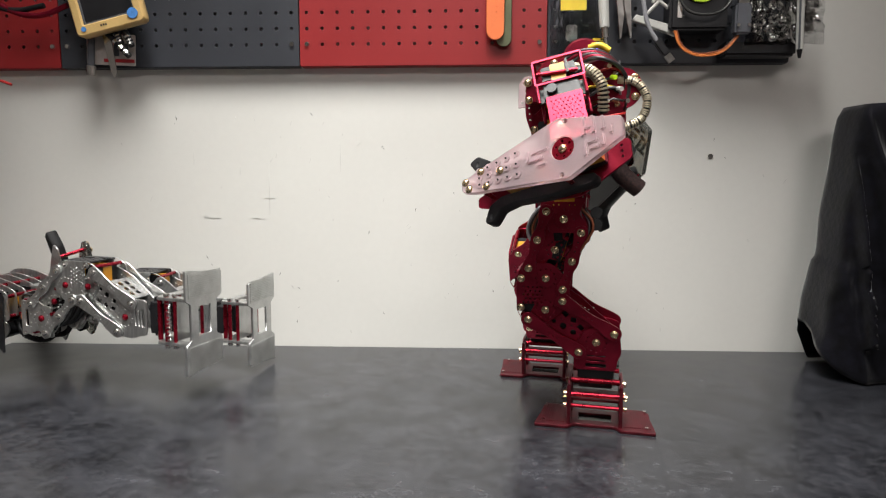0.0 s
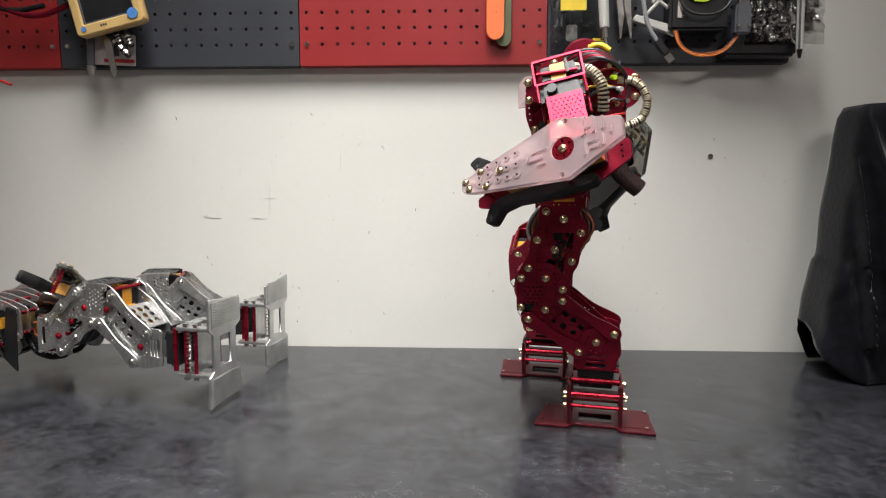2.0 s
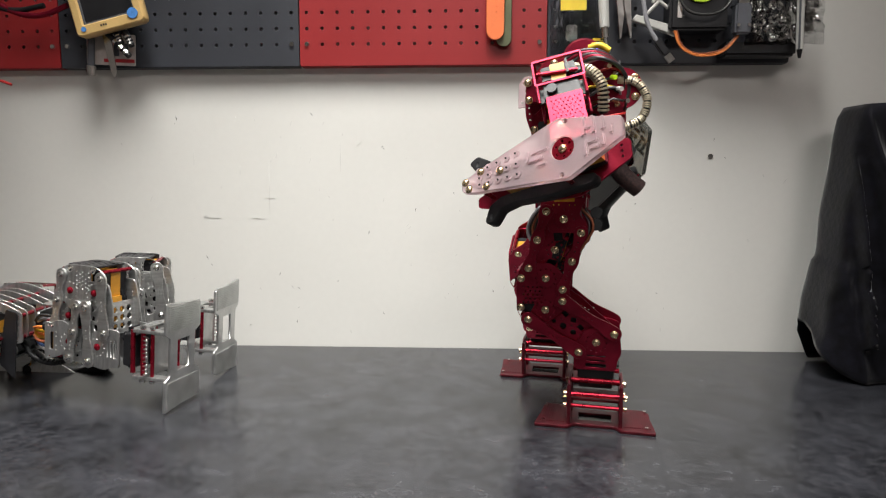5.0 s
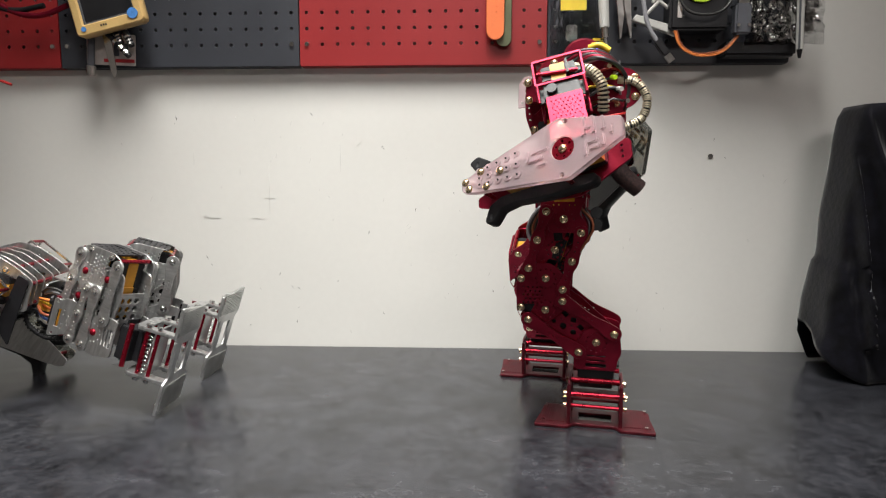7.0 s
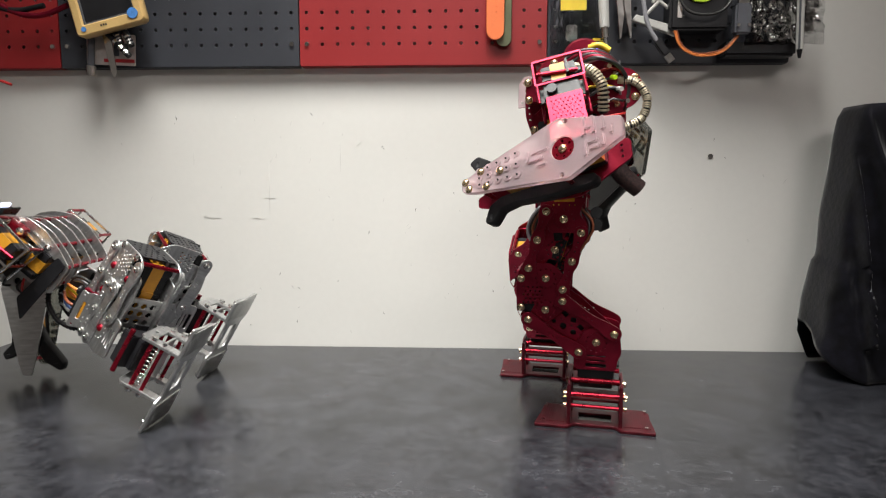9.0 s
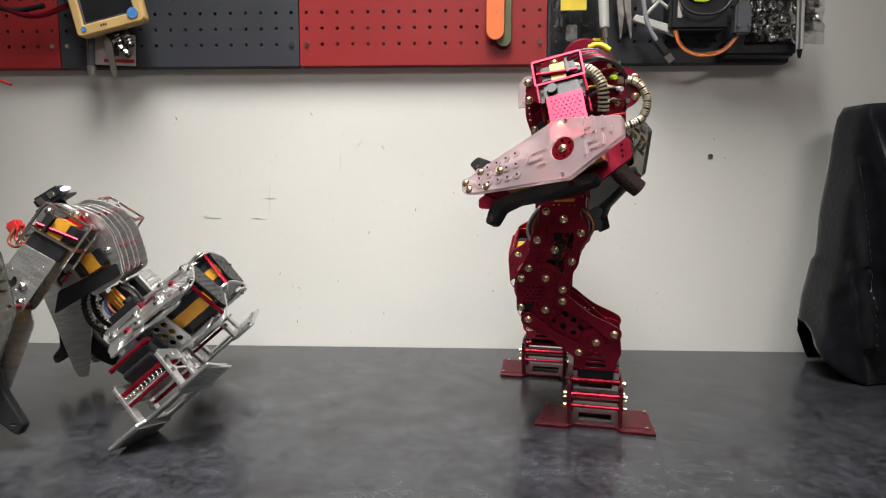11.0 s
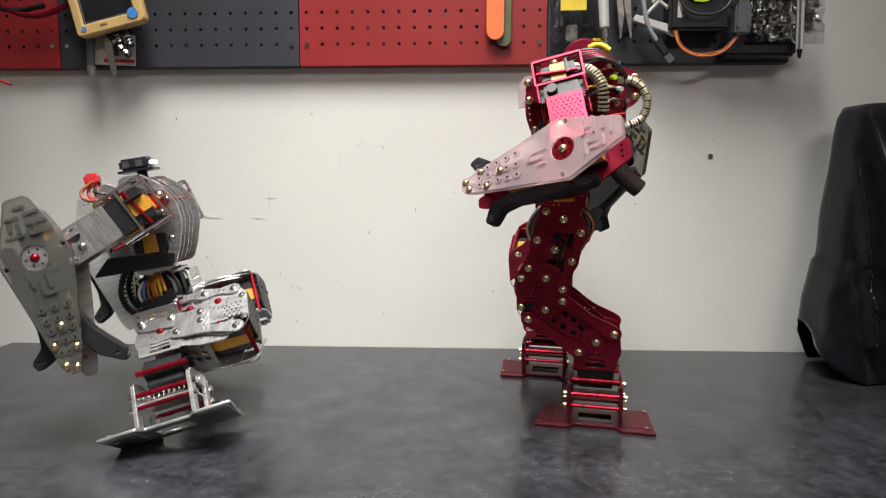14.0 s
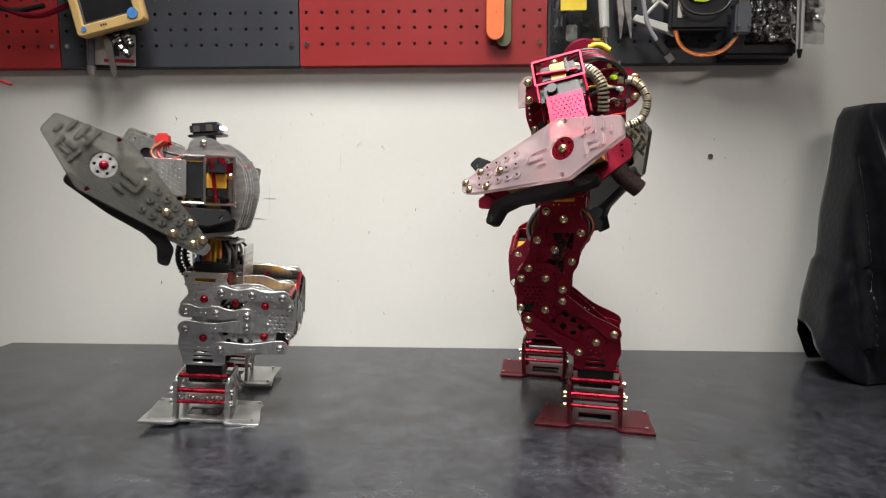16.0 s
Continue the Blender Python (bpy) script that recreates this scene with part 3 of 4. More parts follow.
def dots(cx, cz, r, n, d=0.0014, start=0.0):
    return [ring(cx + r * math.cos(start + 2 * math.pi * i / n), cz + r * math.sin(start + 2 * math.pi * i / n), d, 6) for i in range(n)]


def perforated(x0, x1, z0, z1, pitch, d):
    out, row, z = [], 0, z0
    while z <= z1:
        x = x0 + (pitch / 2 if row % 2 else 0)
        while x <= x1:
            out.append(ring(x, z, d, 6))
            x += pitch
        z += pitch * 0.86
        row += 1
    return out


class Kit:
    """Materials and screws of one robot."""

    def __init__(self, sheet, dark, pivot, screw, screen, rods):
        self.sheet, self.dark, self.pivot, self.screw, self.screen, self.rods = sheet, dark, pivot, screw, screen, rods


RED_KIT = Kit(M_RED, M_RED, BOLT_BRASS, BOLT_BRASS, M_FROST, M_RED_ROD)
GREY_KIT = Kit(M_ALU, M_RED, BOLT_RED, BOLT_STEEL, M_ACRYL, M_RED_ROD)


def screws(kit, parent, spots, side, y, pivot=False):
    for x, z in spots:
        link("screw", kit.pivot if pivot else kit.screw, parent, at=pose(x, side * y, z, 0, 0, 0 if side < 0 else 180))


def servo(parent, x, y, z, turn=(0, 0, 0)):
    link("servo", SERVO, parent, at=pose(x, y, z, *turn))


def pelvis(kit, root):
    """Hip yoke with both hip brackets, the wired waist block and its plates."""
    ob = part("pelvis", box(-0.022, 0.026, -0.040, 0.040, 0.014, 0.022, bevel=0.001), kit.sheet, root, "hip yoke of perforated metal sheet")
    for side in (-1, 1):
        y = side * (HIP + OUT)
        out = rounded([(-0.026, 0.031), (-0.022, 0.018), (-0.017, 0.006), (-0.027, -0.006), (-0.027, -0.018), (-0.008, -0.015), (0.016, -0.016), (0.019, -0.002), (0.027, 0.007), (0.027, 0.018), (0.023, 0.022), (0.026, 0.031)], 0.004)
        holes = dots(0, 0, 0.011, 12) + [slot(0, 0.0225, 0.024, 0.005), slot(-0.021, 0.026, 0.003, 0.003), slot(0.021, 0.026, 0.003, 0.003), slot(-0.019, -0.010, 0.004, 0.004), ring(-0.012, 0.0165, 0.0013, 6), ring(0.012, 0.0165, 0.0013, 6), ring(0.006, 0.0165, 0.0013, 6), ring(-0.006, 0.0165, 0.0013, 6)]
        part("hip_plate", plate(out, holes, 0.002, y=y), kit.sheet, ob)
        screws(kit, ob, [(0, 0)], side, HIP + OUT + 0.001, True)
        part("hip_plate", plate(out, holes, 0.002, y=side * (HIP - OUT)), kit.sheet, ob)
        servo(ob, 0.002, side * HIP, 0.022, (90, 0, 0))
        for x in (-0.024, 0.024):
            part("hip_strap", box(x, x + 0.002, side * HIP - 0.022, side * HIP + 0.022, 0.014, 0.032, bevel=0.0005), kit.dark, ob)
    if kit is RED_KIT:
        for side in (-1, 1):
            for k in range(4):
                y = side * (0.050 + 0.006 * k)
                part("leg_cable", tube([(0.016, y, 0.024), (0.030 + 0.002 * k, y, 0.004), (0.036 + 0.002 * k, y * 0.98, -0.016), (0.032, y, -0.034)], 0.0017, steps=5), M_WIRES[("black", "brown", "black", "grey")[k]], ob)
                part("leg_cable", tube([(-0.018, y, 0.014), (-0.027 - 0.002 * k, y, -0.006), (-0.024, y * 0.99, -0.028), (-0.012, y, -0.046)], 0.0014, steps=5), M_WIRES[("black", "grey", "black", "brown")[k]], ob)
            for z in (-0.006, 0.008):
                part("cable_cap", rod((-0.036, side * 0.052, z), (-0.036, side * 0.066, z), 0.0066, n=16), M_RUBBER, ob, "black rubber cable cap")
    servo(ob, -0.002, -0.022, 0.046, (0, 90, 90))
    servo(ob, -0.002, 0.022, 0.046, (0, 90, 90))
    for k, (c, x) in enumerate((("white", -0.020), ("blue", -0.014), ("brown", -0.008), ("orange", -0.002), ("yellow", 0.004), ("orange", 0.010), ("grey", 0.018), ("black", 0.024))):
        for side in (-1, 1):
            y = side * (0.034 + 0.004 * (k % 3))
            part("wire", tube([(x * 0.6, y * 0.8, 0.066), (x * 1.1, y * 1.15, 0.050), (x, y * 1.1, 0.034), (x * 0.8, y * 0.9, 0.020)], 0.0019, steps=4), M_WIRES[c], ob)
    part("waist_plate", plate(rounded([(-0.026, -0.03), (0.026, -0.03), (0.026, 0.03), (-0.026, 0.03)], 0.005), [ring(0, 0, 0.008)], 0.0025, Matrix.Translation((0, 0, WAIST + 0.006))), kit.sheet, ob)
    bm = plate(rounded([(-0.034, 0.012), (0.034, 0.012), (0.026, 0.060), (-0.026, 0.060)], 0.005), perforated(-0.022, 0.022, 0.02, 0.052, 0.011, 0.003), 0.002, Matrix.Rotation(radians(90), 4, "Z") @ SIDE)
    bmesh.ops.translate(bm, vec=(0.036, 0, 0), verts=bm.verts)
    part("waist_shield", bm, kit.sheet, ob)
    return ob


def thigh(kit, root, side):
    """Hip pivot at the origin, knee block pivot at -z."""
    L = THIGH
    rot = Matrix(((0, 1, 0, 0), (0, 0, -1, 0), (-1, 0, 0, 0), (0, 0, 0, 1)))  # a sheet drawn along -z
    y = side * (OUT - 0.003)
    main = rounded([(-0.016, -0.016), (-0.006, -0.028), (0.010, -0.029), (0.022, -0.023), (0.038, -0.026), (0.054, -0.022), (L + 0.012, -0.020), (L + 0.015, 0.016), (L - 0.008, 0.025), (0.044, 0.024), (0.018, 0.018), (-0.012, 0.016)], 0.006)
    holes = dots(0.035, 0, 0.0095, 10) + [rounded([(0.012, -0.002), (0.022, -0.006), (0.026, 0.004), (0.016, 0.008)], 0.002), rounded([(0.046, -0.008), (0.058, -0.004), (0.056, 0.006), (0.047, 0.004)], 0.002)]
    holes += [ring(0.002 + 0.0045 * i, 0.0125, 0.0013, 6) for i in range(5)] + [ring(0.030 + 0.0045 * i, -0.0135, 0.0013, 6) for i in range(6)]
    ob = part("thigh", plate(main, holes, 0.002, rot, y), kit.sheet, root)
    part("inner_plate", plate(main, holes, 0.002, rot, -y), kit.sheet, ob)
    screws(kit, ob, [(0, -0.035)], side, OUT - 0.002, True)
    servo(ob, 0, 0, -0.030, (0, 90, 0))
    for y in (-0.012, 0.0, 0.012):
        part("leg_lead", tube([(-0.012, y, 0.008), (-0.021, y, -0.006), (-0.023, y, -0.022), (-0.019, y, -0.042), (-0.010, y, -0.056)], 0.0042, steps=5), M_WIRES["black"], ob)
    part("spacer", rod((0.009, -OUT, -0.052), (0.009, OUT, -0.052), 0.0025), kit.rods, ob)
    part("spacer", rod((-0.009, -OUT, -0.018), (-0.009, OUT, -0.018), 0.0025), kit.rods, ob)
    return ob


def bone(length, r, lobes):
    """Outline of a link bar along x: round eyes with a waisted neck between them."""
    n = 12 * (lobes - 1)
    edge = [(length * i / n, r * (0.80 + 0.20 * math.cos(2 * math.pi * (lobes - 1) * i / n))) for i in range(n + 1)]
    end = [(length + r * math.cos(a), r * math.sin(a)) for a in (math.pi * (0.5 - k / 8) for k in range(1, 8))]
    start = [(r * math.cos(a), r * math.sin(a)) for a in (math.pi * (1.5 - k / 8) for k in range(1, 8))]
    return edge + end + [(x, -y) for x, y in edge[::-1]] + start


def link_bar(kit, root, side, length, r, lobes):
    """One of the parallel bars beside a leg's segment, with its twin on the inner face."""
    rot = Matrix(((0, 1, 0, 0), (0, 0, -1, 0), (-1, 0, 0, 0), (0, 0, 0, 1)))
    out = bone(length, r, lobes)
    gaps = [length * (k + 0.5) / (lobes - 1) for k in range(lobes - 1)]
    holes = [ring(u + d, 0, 0.0013, 6) for u in gaps for d in (-0.0055, 0, 0.0055)]
    ob = part("link_bar", plate(out, holes, 0.0022, rot, side * (OUT + 0.0032)), kit.sheet, root)
    part("inner_bar", plate(out, holes, 0.0022, rot, -side * (OUT + 0.0032)), kit.sheet, ob)
    spots = [(0, -length * k / (lobes - 1)) for k in range(lobes)]
    screws(kit, ob, spots, side, OUT + 0.0044)
    screws(kit, ob, (spots[0], spots[-1]), -side, OUT + 0.0044)
    return ob


def knee(kit, root, side):
    """Block between the two knee pivots: the upper one at the origin, the lower one at -z."""
    out = rounded([(-0.016, 0.010), (-0.006, 0.018), (0.024, 0.017), (0.034, 0.004), (0.034, -0.040), (0.026, -0.054), (0.004, -0.056), (-0.012, -0.048), (-0.028, -0.034), (-0.028, -0.006)], 0.006)
    holes = dots(0, 0, 0.0115, 12) + dots(0, -KNEE, 0.0115, 12) + [h for h in perforated(0.004, 0.028, -0.030, -0.008, 0.0055, 0.0016)]
    y = side * (OUT + 0.0005)
    ob = part("knee_block", plate(out, holes, 0.002, y=y), kit.sheet, root)
    part("inner_plate", plate(out, holes, 0.002, y=-y), kit.sheet, ob)
    screws(kit, ob, [(0, 0), (0, -KNEE)], side, OUT + 0.0015, True)
    screws(kit, ob, [(0.029, -0.001), (0.029, -0.036)], side, OUT + 0.0015)
    servo(ob, 0.008, 0, -0.004, (0, 0, 0))
    servo(ob, 0.008, 0, -KNEE + 0.002, (0, 0, 0))
    bm = plate(rounded([(-0.024, -0.040), (0.024, -0.040), (0.024, 0.008), (-0.024, 0.008)], 0.004), perforated(-0.018, 0.018, -0.034, 0.004, 0.0085, 0.0022), 0.0018, Matrix.Rotation(radians(90), 4, "Z") @ SIDE)
    bmesh.ops.translate(bm, vec=(0.033, 0, 0), verts=bm.verts)
    part("knee_guard", bm, M_BLACK if kit is GREY_KIT else kit.sheet, ob)
    for z in (0.012, -0.046):
        part("cross_bar", rod((0.027, -OUT, z), (0.027, OUT, z), 0.0026), kit.rods, ob)
    return ob


def shank(kit, root, side):
    """Lower knee pivot at the origin, ankle pivot at -z."""
    L = SHANK
    rot = Matrix(((0, 1, 0, 0), (0, 0, -1, 0), (-1, 0, 0, 0), (0, 0, 0, 1)))
    y = side * (OUT - 0.003)
    main = rounded([(-0.015, -0.016), (0.010, -0.025), (0.030, -0.025), (0.052, -0.021), (L + 0.014, -0.016), (L + 0.014, 0.014), (0.048, 0.022), (0.020, 0.025), (-0.012, 0.020)], 0.006)
    holes = [slot(0.022, -0.008, 0.008, 0.006, 15), slot(0.034, -0.007, 0.007, 0.006, -20), slot(0.046, -0.004, 0.008, 0.006, 15), ring(0.028, 0.006, 0.0045, 6), ring(0.042, 0.006, 0.004, 6), ring(0.016, 0.007, 0.003, 6)]
    holes += [ring(0.004 + 0.005 * i, 0.0155, 0.0013, 6) for i in range(8)] + [ring(0.012 + 0.005 * i, -0.0165, 0.0013, 6) for i in range(8)] + [ring(0.036, -0.0, 0.0022, 3), ring(0.022, 0.000, 0.0022, 3), ring(0.050, 0.004, 0.0022, 3)]
    ob = part("shank", plate(main, holes, 0.002, rot, y), kit.sheet, root)
    part("inner_plate", plate(main, holes, 0.002, rot, -y), kit.sheet, ob)
    servo(ob, 0, 0, -0.028, (0, 90, 0))
    web = plate(rounded([(-0.022, -0.056), (0.022, -0.056), (0.022, -0.014), (-0.022, -0.014)], 0.004), [ring(x, z, 0.0045, 6) for x in (-0.012, 0, 0.012) for z in (-0.046, -0.035, -0.024)], 0.0018, Matrix.Rotation(radians(90), 4, "Z") @ SIDE)
    bmesh.ops.translate(web, vec=(0.016, 0, 0), verts=web.verts)
    part("web_plate", web, kit.sheet, ob)
    return ob


def ankle(kit, root, side):
    """Ankle pivot at the origin; the yoke hangs below it and holds the roll servo."""
    out = rounded([(-0.026, 0.012), (-0.012, 0.016), (0.012, 0.016), (0.026, -0.008), (0.025, -0.034), (-0.023, -0.034), (-0.024, -0.022), (-0.029, -0.012)], 0.005)
    holes = dots(0, 0, 0.0115, 12) + [slot(0, -0.017, 0.022, 0.0025), slot(0, -0.0225, 0.022, 0.0025), slot(0, -0.0285, 0.024, 0.005)]
    ob = part("ankle_yoke", plate(out, holes, 0.002, y=side * OUT), kit.sheet, root)
    part("inner_plate", plate(out, holes, 0.002, y=-side * OUT), kit.sheet, ob)
    screws(kit, ob, [(0, 0)], side, OUT + 0.001, True)
    screws(kit, ob, [(-0.022, 0.008)], side, OUT + 0.001)
    servo(ob, 0, 0, -0.044, (90, 0, 0))
    part("roll_servo_case", box(-0.021, 0.021, -0.020, 0.020, -0.054, -0.034, bevel=0.001), M_BLACK, ob)
    for y in (-0.020, 0.020):
        for z in (-0.050,):
            part("yoke_rod", rod((-0.028, y, z), (0.028, y, z), 0.0032), kit.rods, ob)
    return ob


def foot(kit, root, side):
    """Sole plate with toe and heel flaps under a low bridge; the origin is the roll axis, the sole below it."""
    z0 = -(SOLE - 0.046)
    w, l = 0.037, 0.070
    sheet = M_RED_WORN if kit is RED_KIT else kit.sheet
    top = Matrix.Translation((0, 0, z0 + 0.002))
    out = rounded([(-l, -w), (-0.030, -w), (-0.024, -w + 0.010), (0.024, -w + 0.010), (0.030, -w), (l, -w), (l - 0.008, w), (0.030, w), (0.024, w - 0.012), (-0.024, w - 0.012), (-0.030, w), (-l + 0.008, w)], 0.002)
    if side > 0:
        out = [(x, -y) for x, y in out][::-1]
    holes = [slot(0, 0, 0.040, 0.026)] + [ring(sx * (0.036 + 0.008 * i), sy * 0.024, 0.0016, 6) for sx in (-1, 1) for sy in (-1, 1) for i in range(4)]
    ob = part("foot", plate(out, holes, 0.003, top), sheet, root, "flat foot plate with toe and heel flaps")
    for sx in (-1, 1):
        bm = bmesh.new()
        for i in range(13):
            x = sx * (0.0335 + 0.0026 * i)
            box(x - 0.0007, x + 0.0007, -0.033, 0.033, z0 - 0.0012, z0 + 0.0005, bm)
        tagged(part("sole_grip", bm, sheet, ob), kind="stuff")
        bm = bmesh.new()
        for i in range(11):
            x = sx * (0.036 + 0.0028 * i)
            box(x - 0.0007, x + 0.0007, -0.026, 0.026, z0 + 0.0035, z0 + 0.0047, bm)
        tagged(part("tread", bm, sheet, ob), kind="stuff")
        for y in (-0.028, 0.028):
            part("screw", rod((sx * 0.060, y, z0 + 0.003), (sx * 0.060, y, z0 + 0.0068), 0.0022), M_STEEL, ob)
        for y in (-0.024, 0.024):
            part("bridge_post", box(sx * 0.030 - 0.0022, sx * 0.030 + 0.0022, y - 0.007, y + 0.007, z0 + 0.003, z0 + 0.052, bevel=0.0008), sheet, ob)
        bm = plate(rounded([(-0.030, z0 + 0.042), (0.030, z0 + 0.042), (0.024, z0 + 0.056), (-0.024, z0 + 0.056)], 0.003), [ring(0, z0 + 0.049, 0.003)], 0.002, Matrix.Rotation(radians(90), 4, "Z") @ SIDE)
        bmesh.ops.translate(bm, vec=(sx * 0.0305, 0, 0), verts=bm.verts)
        part("bridge_plate", bm, sheet, ob)
    for y, z, r in ((-0.026, z0 + 0.040, 0.0030), (0.026, z0 + 0.040, 0.0030), (-0.027, z0 + 0.026, 0.0024), (0.027, z0 + 0.026, 0.0024)):
        part("foot_rod", rod((-0.033, y, z), (0.033, y, z), r), kit.rods, ob)
        for sx in (-1, 1):
            part("screw", rod((sx * 0.033, y, z), (sx * 0.0365, y, z), r * 1.35), M_STEEL if kit is GREY_KIT else M_BRASS, ob)
    coil = [(-0.026 + 0.0009 * i, side * 0.031 + 0.0030 * math.cos(i * 1.05), z0 + 0.033 + 0.0030 * math.sin(i * 1.05)) for i in range(58)]
    if kit is GREY_KIT:
        part("spring", tube(coil, 0.0006, n=4, steps=2), M_STEEL, ob, "thin steel coil spring")
    part("bridge_deck", box(-0.029, 0.029, -0.020, 0.020, z0 + 0.030, z0 + 0.0325), sheet, ob)
    return ob


def torso(kit, root, sided):
    """Chest of parallel ribs round the servos; the origin is the waist joint."""
    out = rounded([(-0.012, 0.012), (0.026, 0.014), (0.035, 0.036), (0.043, 0.066), (0.042, 0.092), (0.030, 0.114), (0.014, 0.130), (-0.008, 0.130), (-0.016, 0.112), (-0.017, 0.060)], 0.006)
    front = 1.0 if kit is RED_KIT else 1.14
    out = [(x * front if x > 0 else x, z) for x, z in out]
    holes = [slot(0.012, 0.040, 0.030, 0.020), rounded([(0.022, 0.062), (0.033, 0.068), (0.022, 0.076)], 0.001), ring(-0.005, 0.070, 0.005), slot(0.0, 0.098, 0.014, 0.008, 20)]
    holes += [ring(0.0385, 0.062 + 0.007 * i, 0.0011, 6) for i in range(5)] + [ring(-0.004 + 0.007 * i, 0.0185, 0.0013, 6) for i in range(6)] + [ring(0.012 + 0.006 * i, 0.112 - 0.004 * i, 0.0013, 6) for i in range(4)]
    ob = part("torso", plate(out, holes, 0.002, y=-0.052), kit.sheet, root, "chest of parallel sheet metal ribs")
    for y in (-0.031, -0.012, 0.012, 0.031, 0.052):
        edge = out if abs(y) > 0.05 else [(0.012 + (x - 0.012) * 0.88, 0.07 + (z - 0.07) * 0.92) for x, z in out]
        part("chest_rib", plate(edge, holes if abs(y) > 0.05 else holes[:1], 0.002, y=y), kit.sheet, ob)
    for x, z in ((0.034, 0.050), (0.037, 0.096), (0.006, 0.124), (-0.011, 0.104), (-0.008, 0.022), (0.022, 0.022)):
        part("spacer", rod((x, -0.054, z), (x, 0.054, z), 0.0028), kit.rods, ob)
        screws(kit, ob, [(x, z)], -1, 0.053)
        screws(kit, ob, [(x, z)], 1, 0.053)
    for y in (-0.040, -0.020, 0.020, 0.040):
        servo(ob, 0.010, y, 0.048, (0, 0, 90))
        servo(ob, 0.006, y, 0.096, (0, 90, 90))
    part("battery_case", box(-0.014, 0.030, -0.029, 0.029, 0.062, 0.084, bevel=0.003), M_BLACK, ob)
    for side in (-1, 1):
        part("chest_bracket", box(0.010, 0.039, side * 0.062 - 0.008, side * 0.062 + 0.008, 0.078, 0.106, bevel=0.0015), M_RED_ROD if kit is GREY_KIT else kit.sheet, ob)
        screws(kit, ob, [(0.036, 0.082), (0.036, 0.102)], side, 0.070)
        part("side_tray", plate(rounded([(-0.060, 0.020), (0.030, 0.018), (0.034, 0.032), (-0.040, 0.040)], 0.003), (), 0.002, y=side * 0.056), M_BLACK, ob)
    # board, lamps and plug of the head
    part("head_post", rod((0.004, 0, 0.122), (0.004, 0, 0.137), 0.006), M_BLACK, ob)
    part("head_board", box(-0.020, 0.022, -0.018, 0.018, 0.136, 0.139, bevel=0.0008), M_BOARD, ob)
    if kit is RED_KIT:
        part("chest_tab", plate(rounded([(0.034, 0.080), (0.052, 0.078), (0.049, 0.106), (0.042, 0.114), (0.034, 0.114)], 0.002), [ring(0.047, 0.084, 0.0018, 8), ring(0.043, 0.106, 0.0018, 8)], 0.003, y=sided * 0.046), M_FROST, ob, "small frosted acrylic tab")
        dome = plate([(-0.026 + 0.021 * math.cos(math.pi * k / 14), 0.136 + 0.020 * math.sin(math.pi * k / 14)) for k in range(15)], (), 0.026, bevel=0.003)
        part("head_dome", dome, kit.sheet, ob, "dark red rounded head cover")
        for x, z in ((-0.043, 0.146), (-0.008, 0.140)):
            part("head_lamp", rod((x, 0.012, z), (x, 0.020, z), 0.0026), M_BLUE_LED, ob, "small glowing blue lamp")
    else:
        part("head_case", box(-0.018, 0.018, -0.014, 0.014, 0.139, 0.153, bevel=0.003), M_BOARD, ob)
        for x in (-0.009, 0.006):
            part("sensor", box(x - 0.004, x + 0.004, -0.0158, -0.0136, 0.142, 0.150, bevel=0.0006), M_STEEL, ob)
        part("head_lamp", box(0.018, 0.024, -0.014, 0.004, 0.143, 0.147, bevel=0.0005), M_WHITE_LED, ob, "small glowing white lamp")
        for k in range(2):
            part("cable_loop", corrugated([(-0.020, -0.020 + 0.03 * k, 0.030), (-0.040, -0.026 + 0.03 * k, 0.010), (-0.044, -0.024 + 0.03 * k, -0.024), (-0.030, -0.020 + 0.03 * k, -0.036), (-0.022, -0.016 + 0.03 * k, -0.020)], 0.0042, 26), (M_BLACK, M_RUBBER), ob, "ribbed black cable loop")
        part("battery_plug", box(-0.056, -0.040, -0.030, -0.014, 0.128, 0.142, bevel=0.003), M_WIRES["red"], ob, "red plastic battery plug")
        for k in range(4):
            y = -0.034 + 0.006 * k
            part("battery_lead", tube([(-0.044, y, 0.132), (-0.058 + 0.006 * k, y - 0.006, 0.118), (-0.040, y - 0.010, 0.108), (-0.014, y - 0.006, 0.116 - 0.004 * k)], 0.0021, steps=5), M_WIRES["red" if k % 2 else "brown"], ob)
    # boards and wiring on the back
    deep = 0.024 if kit is RED_KIT else 0.0
    back = plate(rounded([(-0.046 - deep, 0.040), (-0.030, 0.028), (-0.018, 0.034), (-0.018, 0.120), (-0.034 - deep, 0.128), (-0.050 - deep, 0.104)], 0.006), [ring(-0.034, 0.060, 0.005), ring(-0.034, 0.090, 0.006)], 0.002, y=-0.034)
    part("back_plate", back, M_RED if kit is RED_KIT else kit.sheet, ob)
    back = plate(rounded([(-0.046 - deep, 0.040), (-0.030, 0.028), (-0.018, 0.034), (-0.018, 0.120), (-0.034 - deep, 0.128), (-0.050 - deep, 0.104)], 0.006), [ring(-0.034, 0.060, 0.005), ring(-0.034, 0.090, 0.006)], 0.002, y=0.034)
    part("back_plate", back, M_RED if kit is RED_KIT else kit.sheet, ob)
    part("control_board", box(-0.044 - deep, -0.041 - deep, -0.032, 0.032, 0.040, 0.116), M_BOARD, ob)
    part("battery", box(-0.038 - deep, -0.019, -0.030, 0.030, 0.040, 0.110, bevel=0.003), M_BLACK, ob)
    rnd = random.Random(6 if kit is RED_KIT else 7)
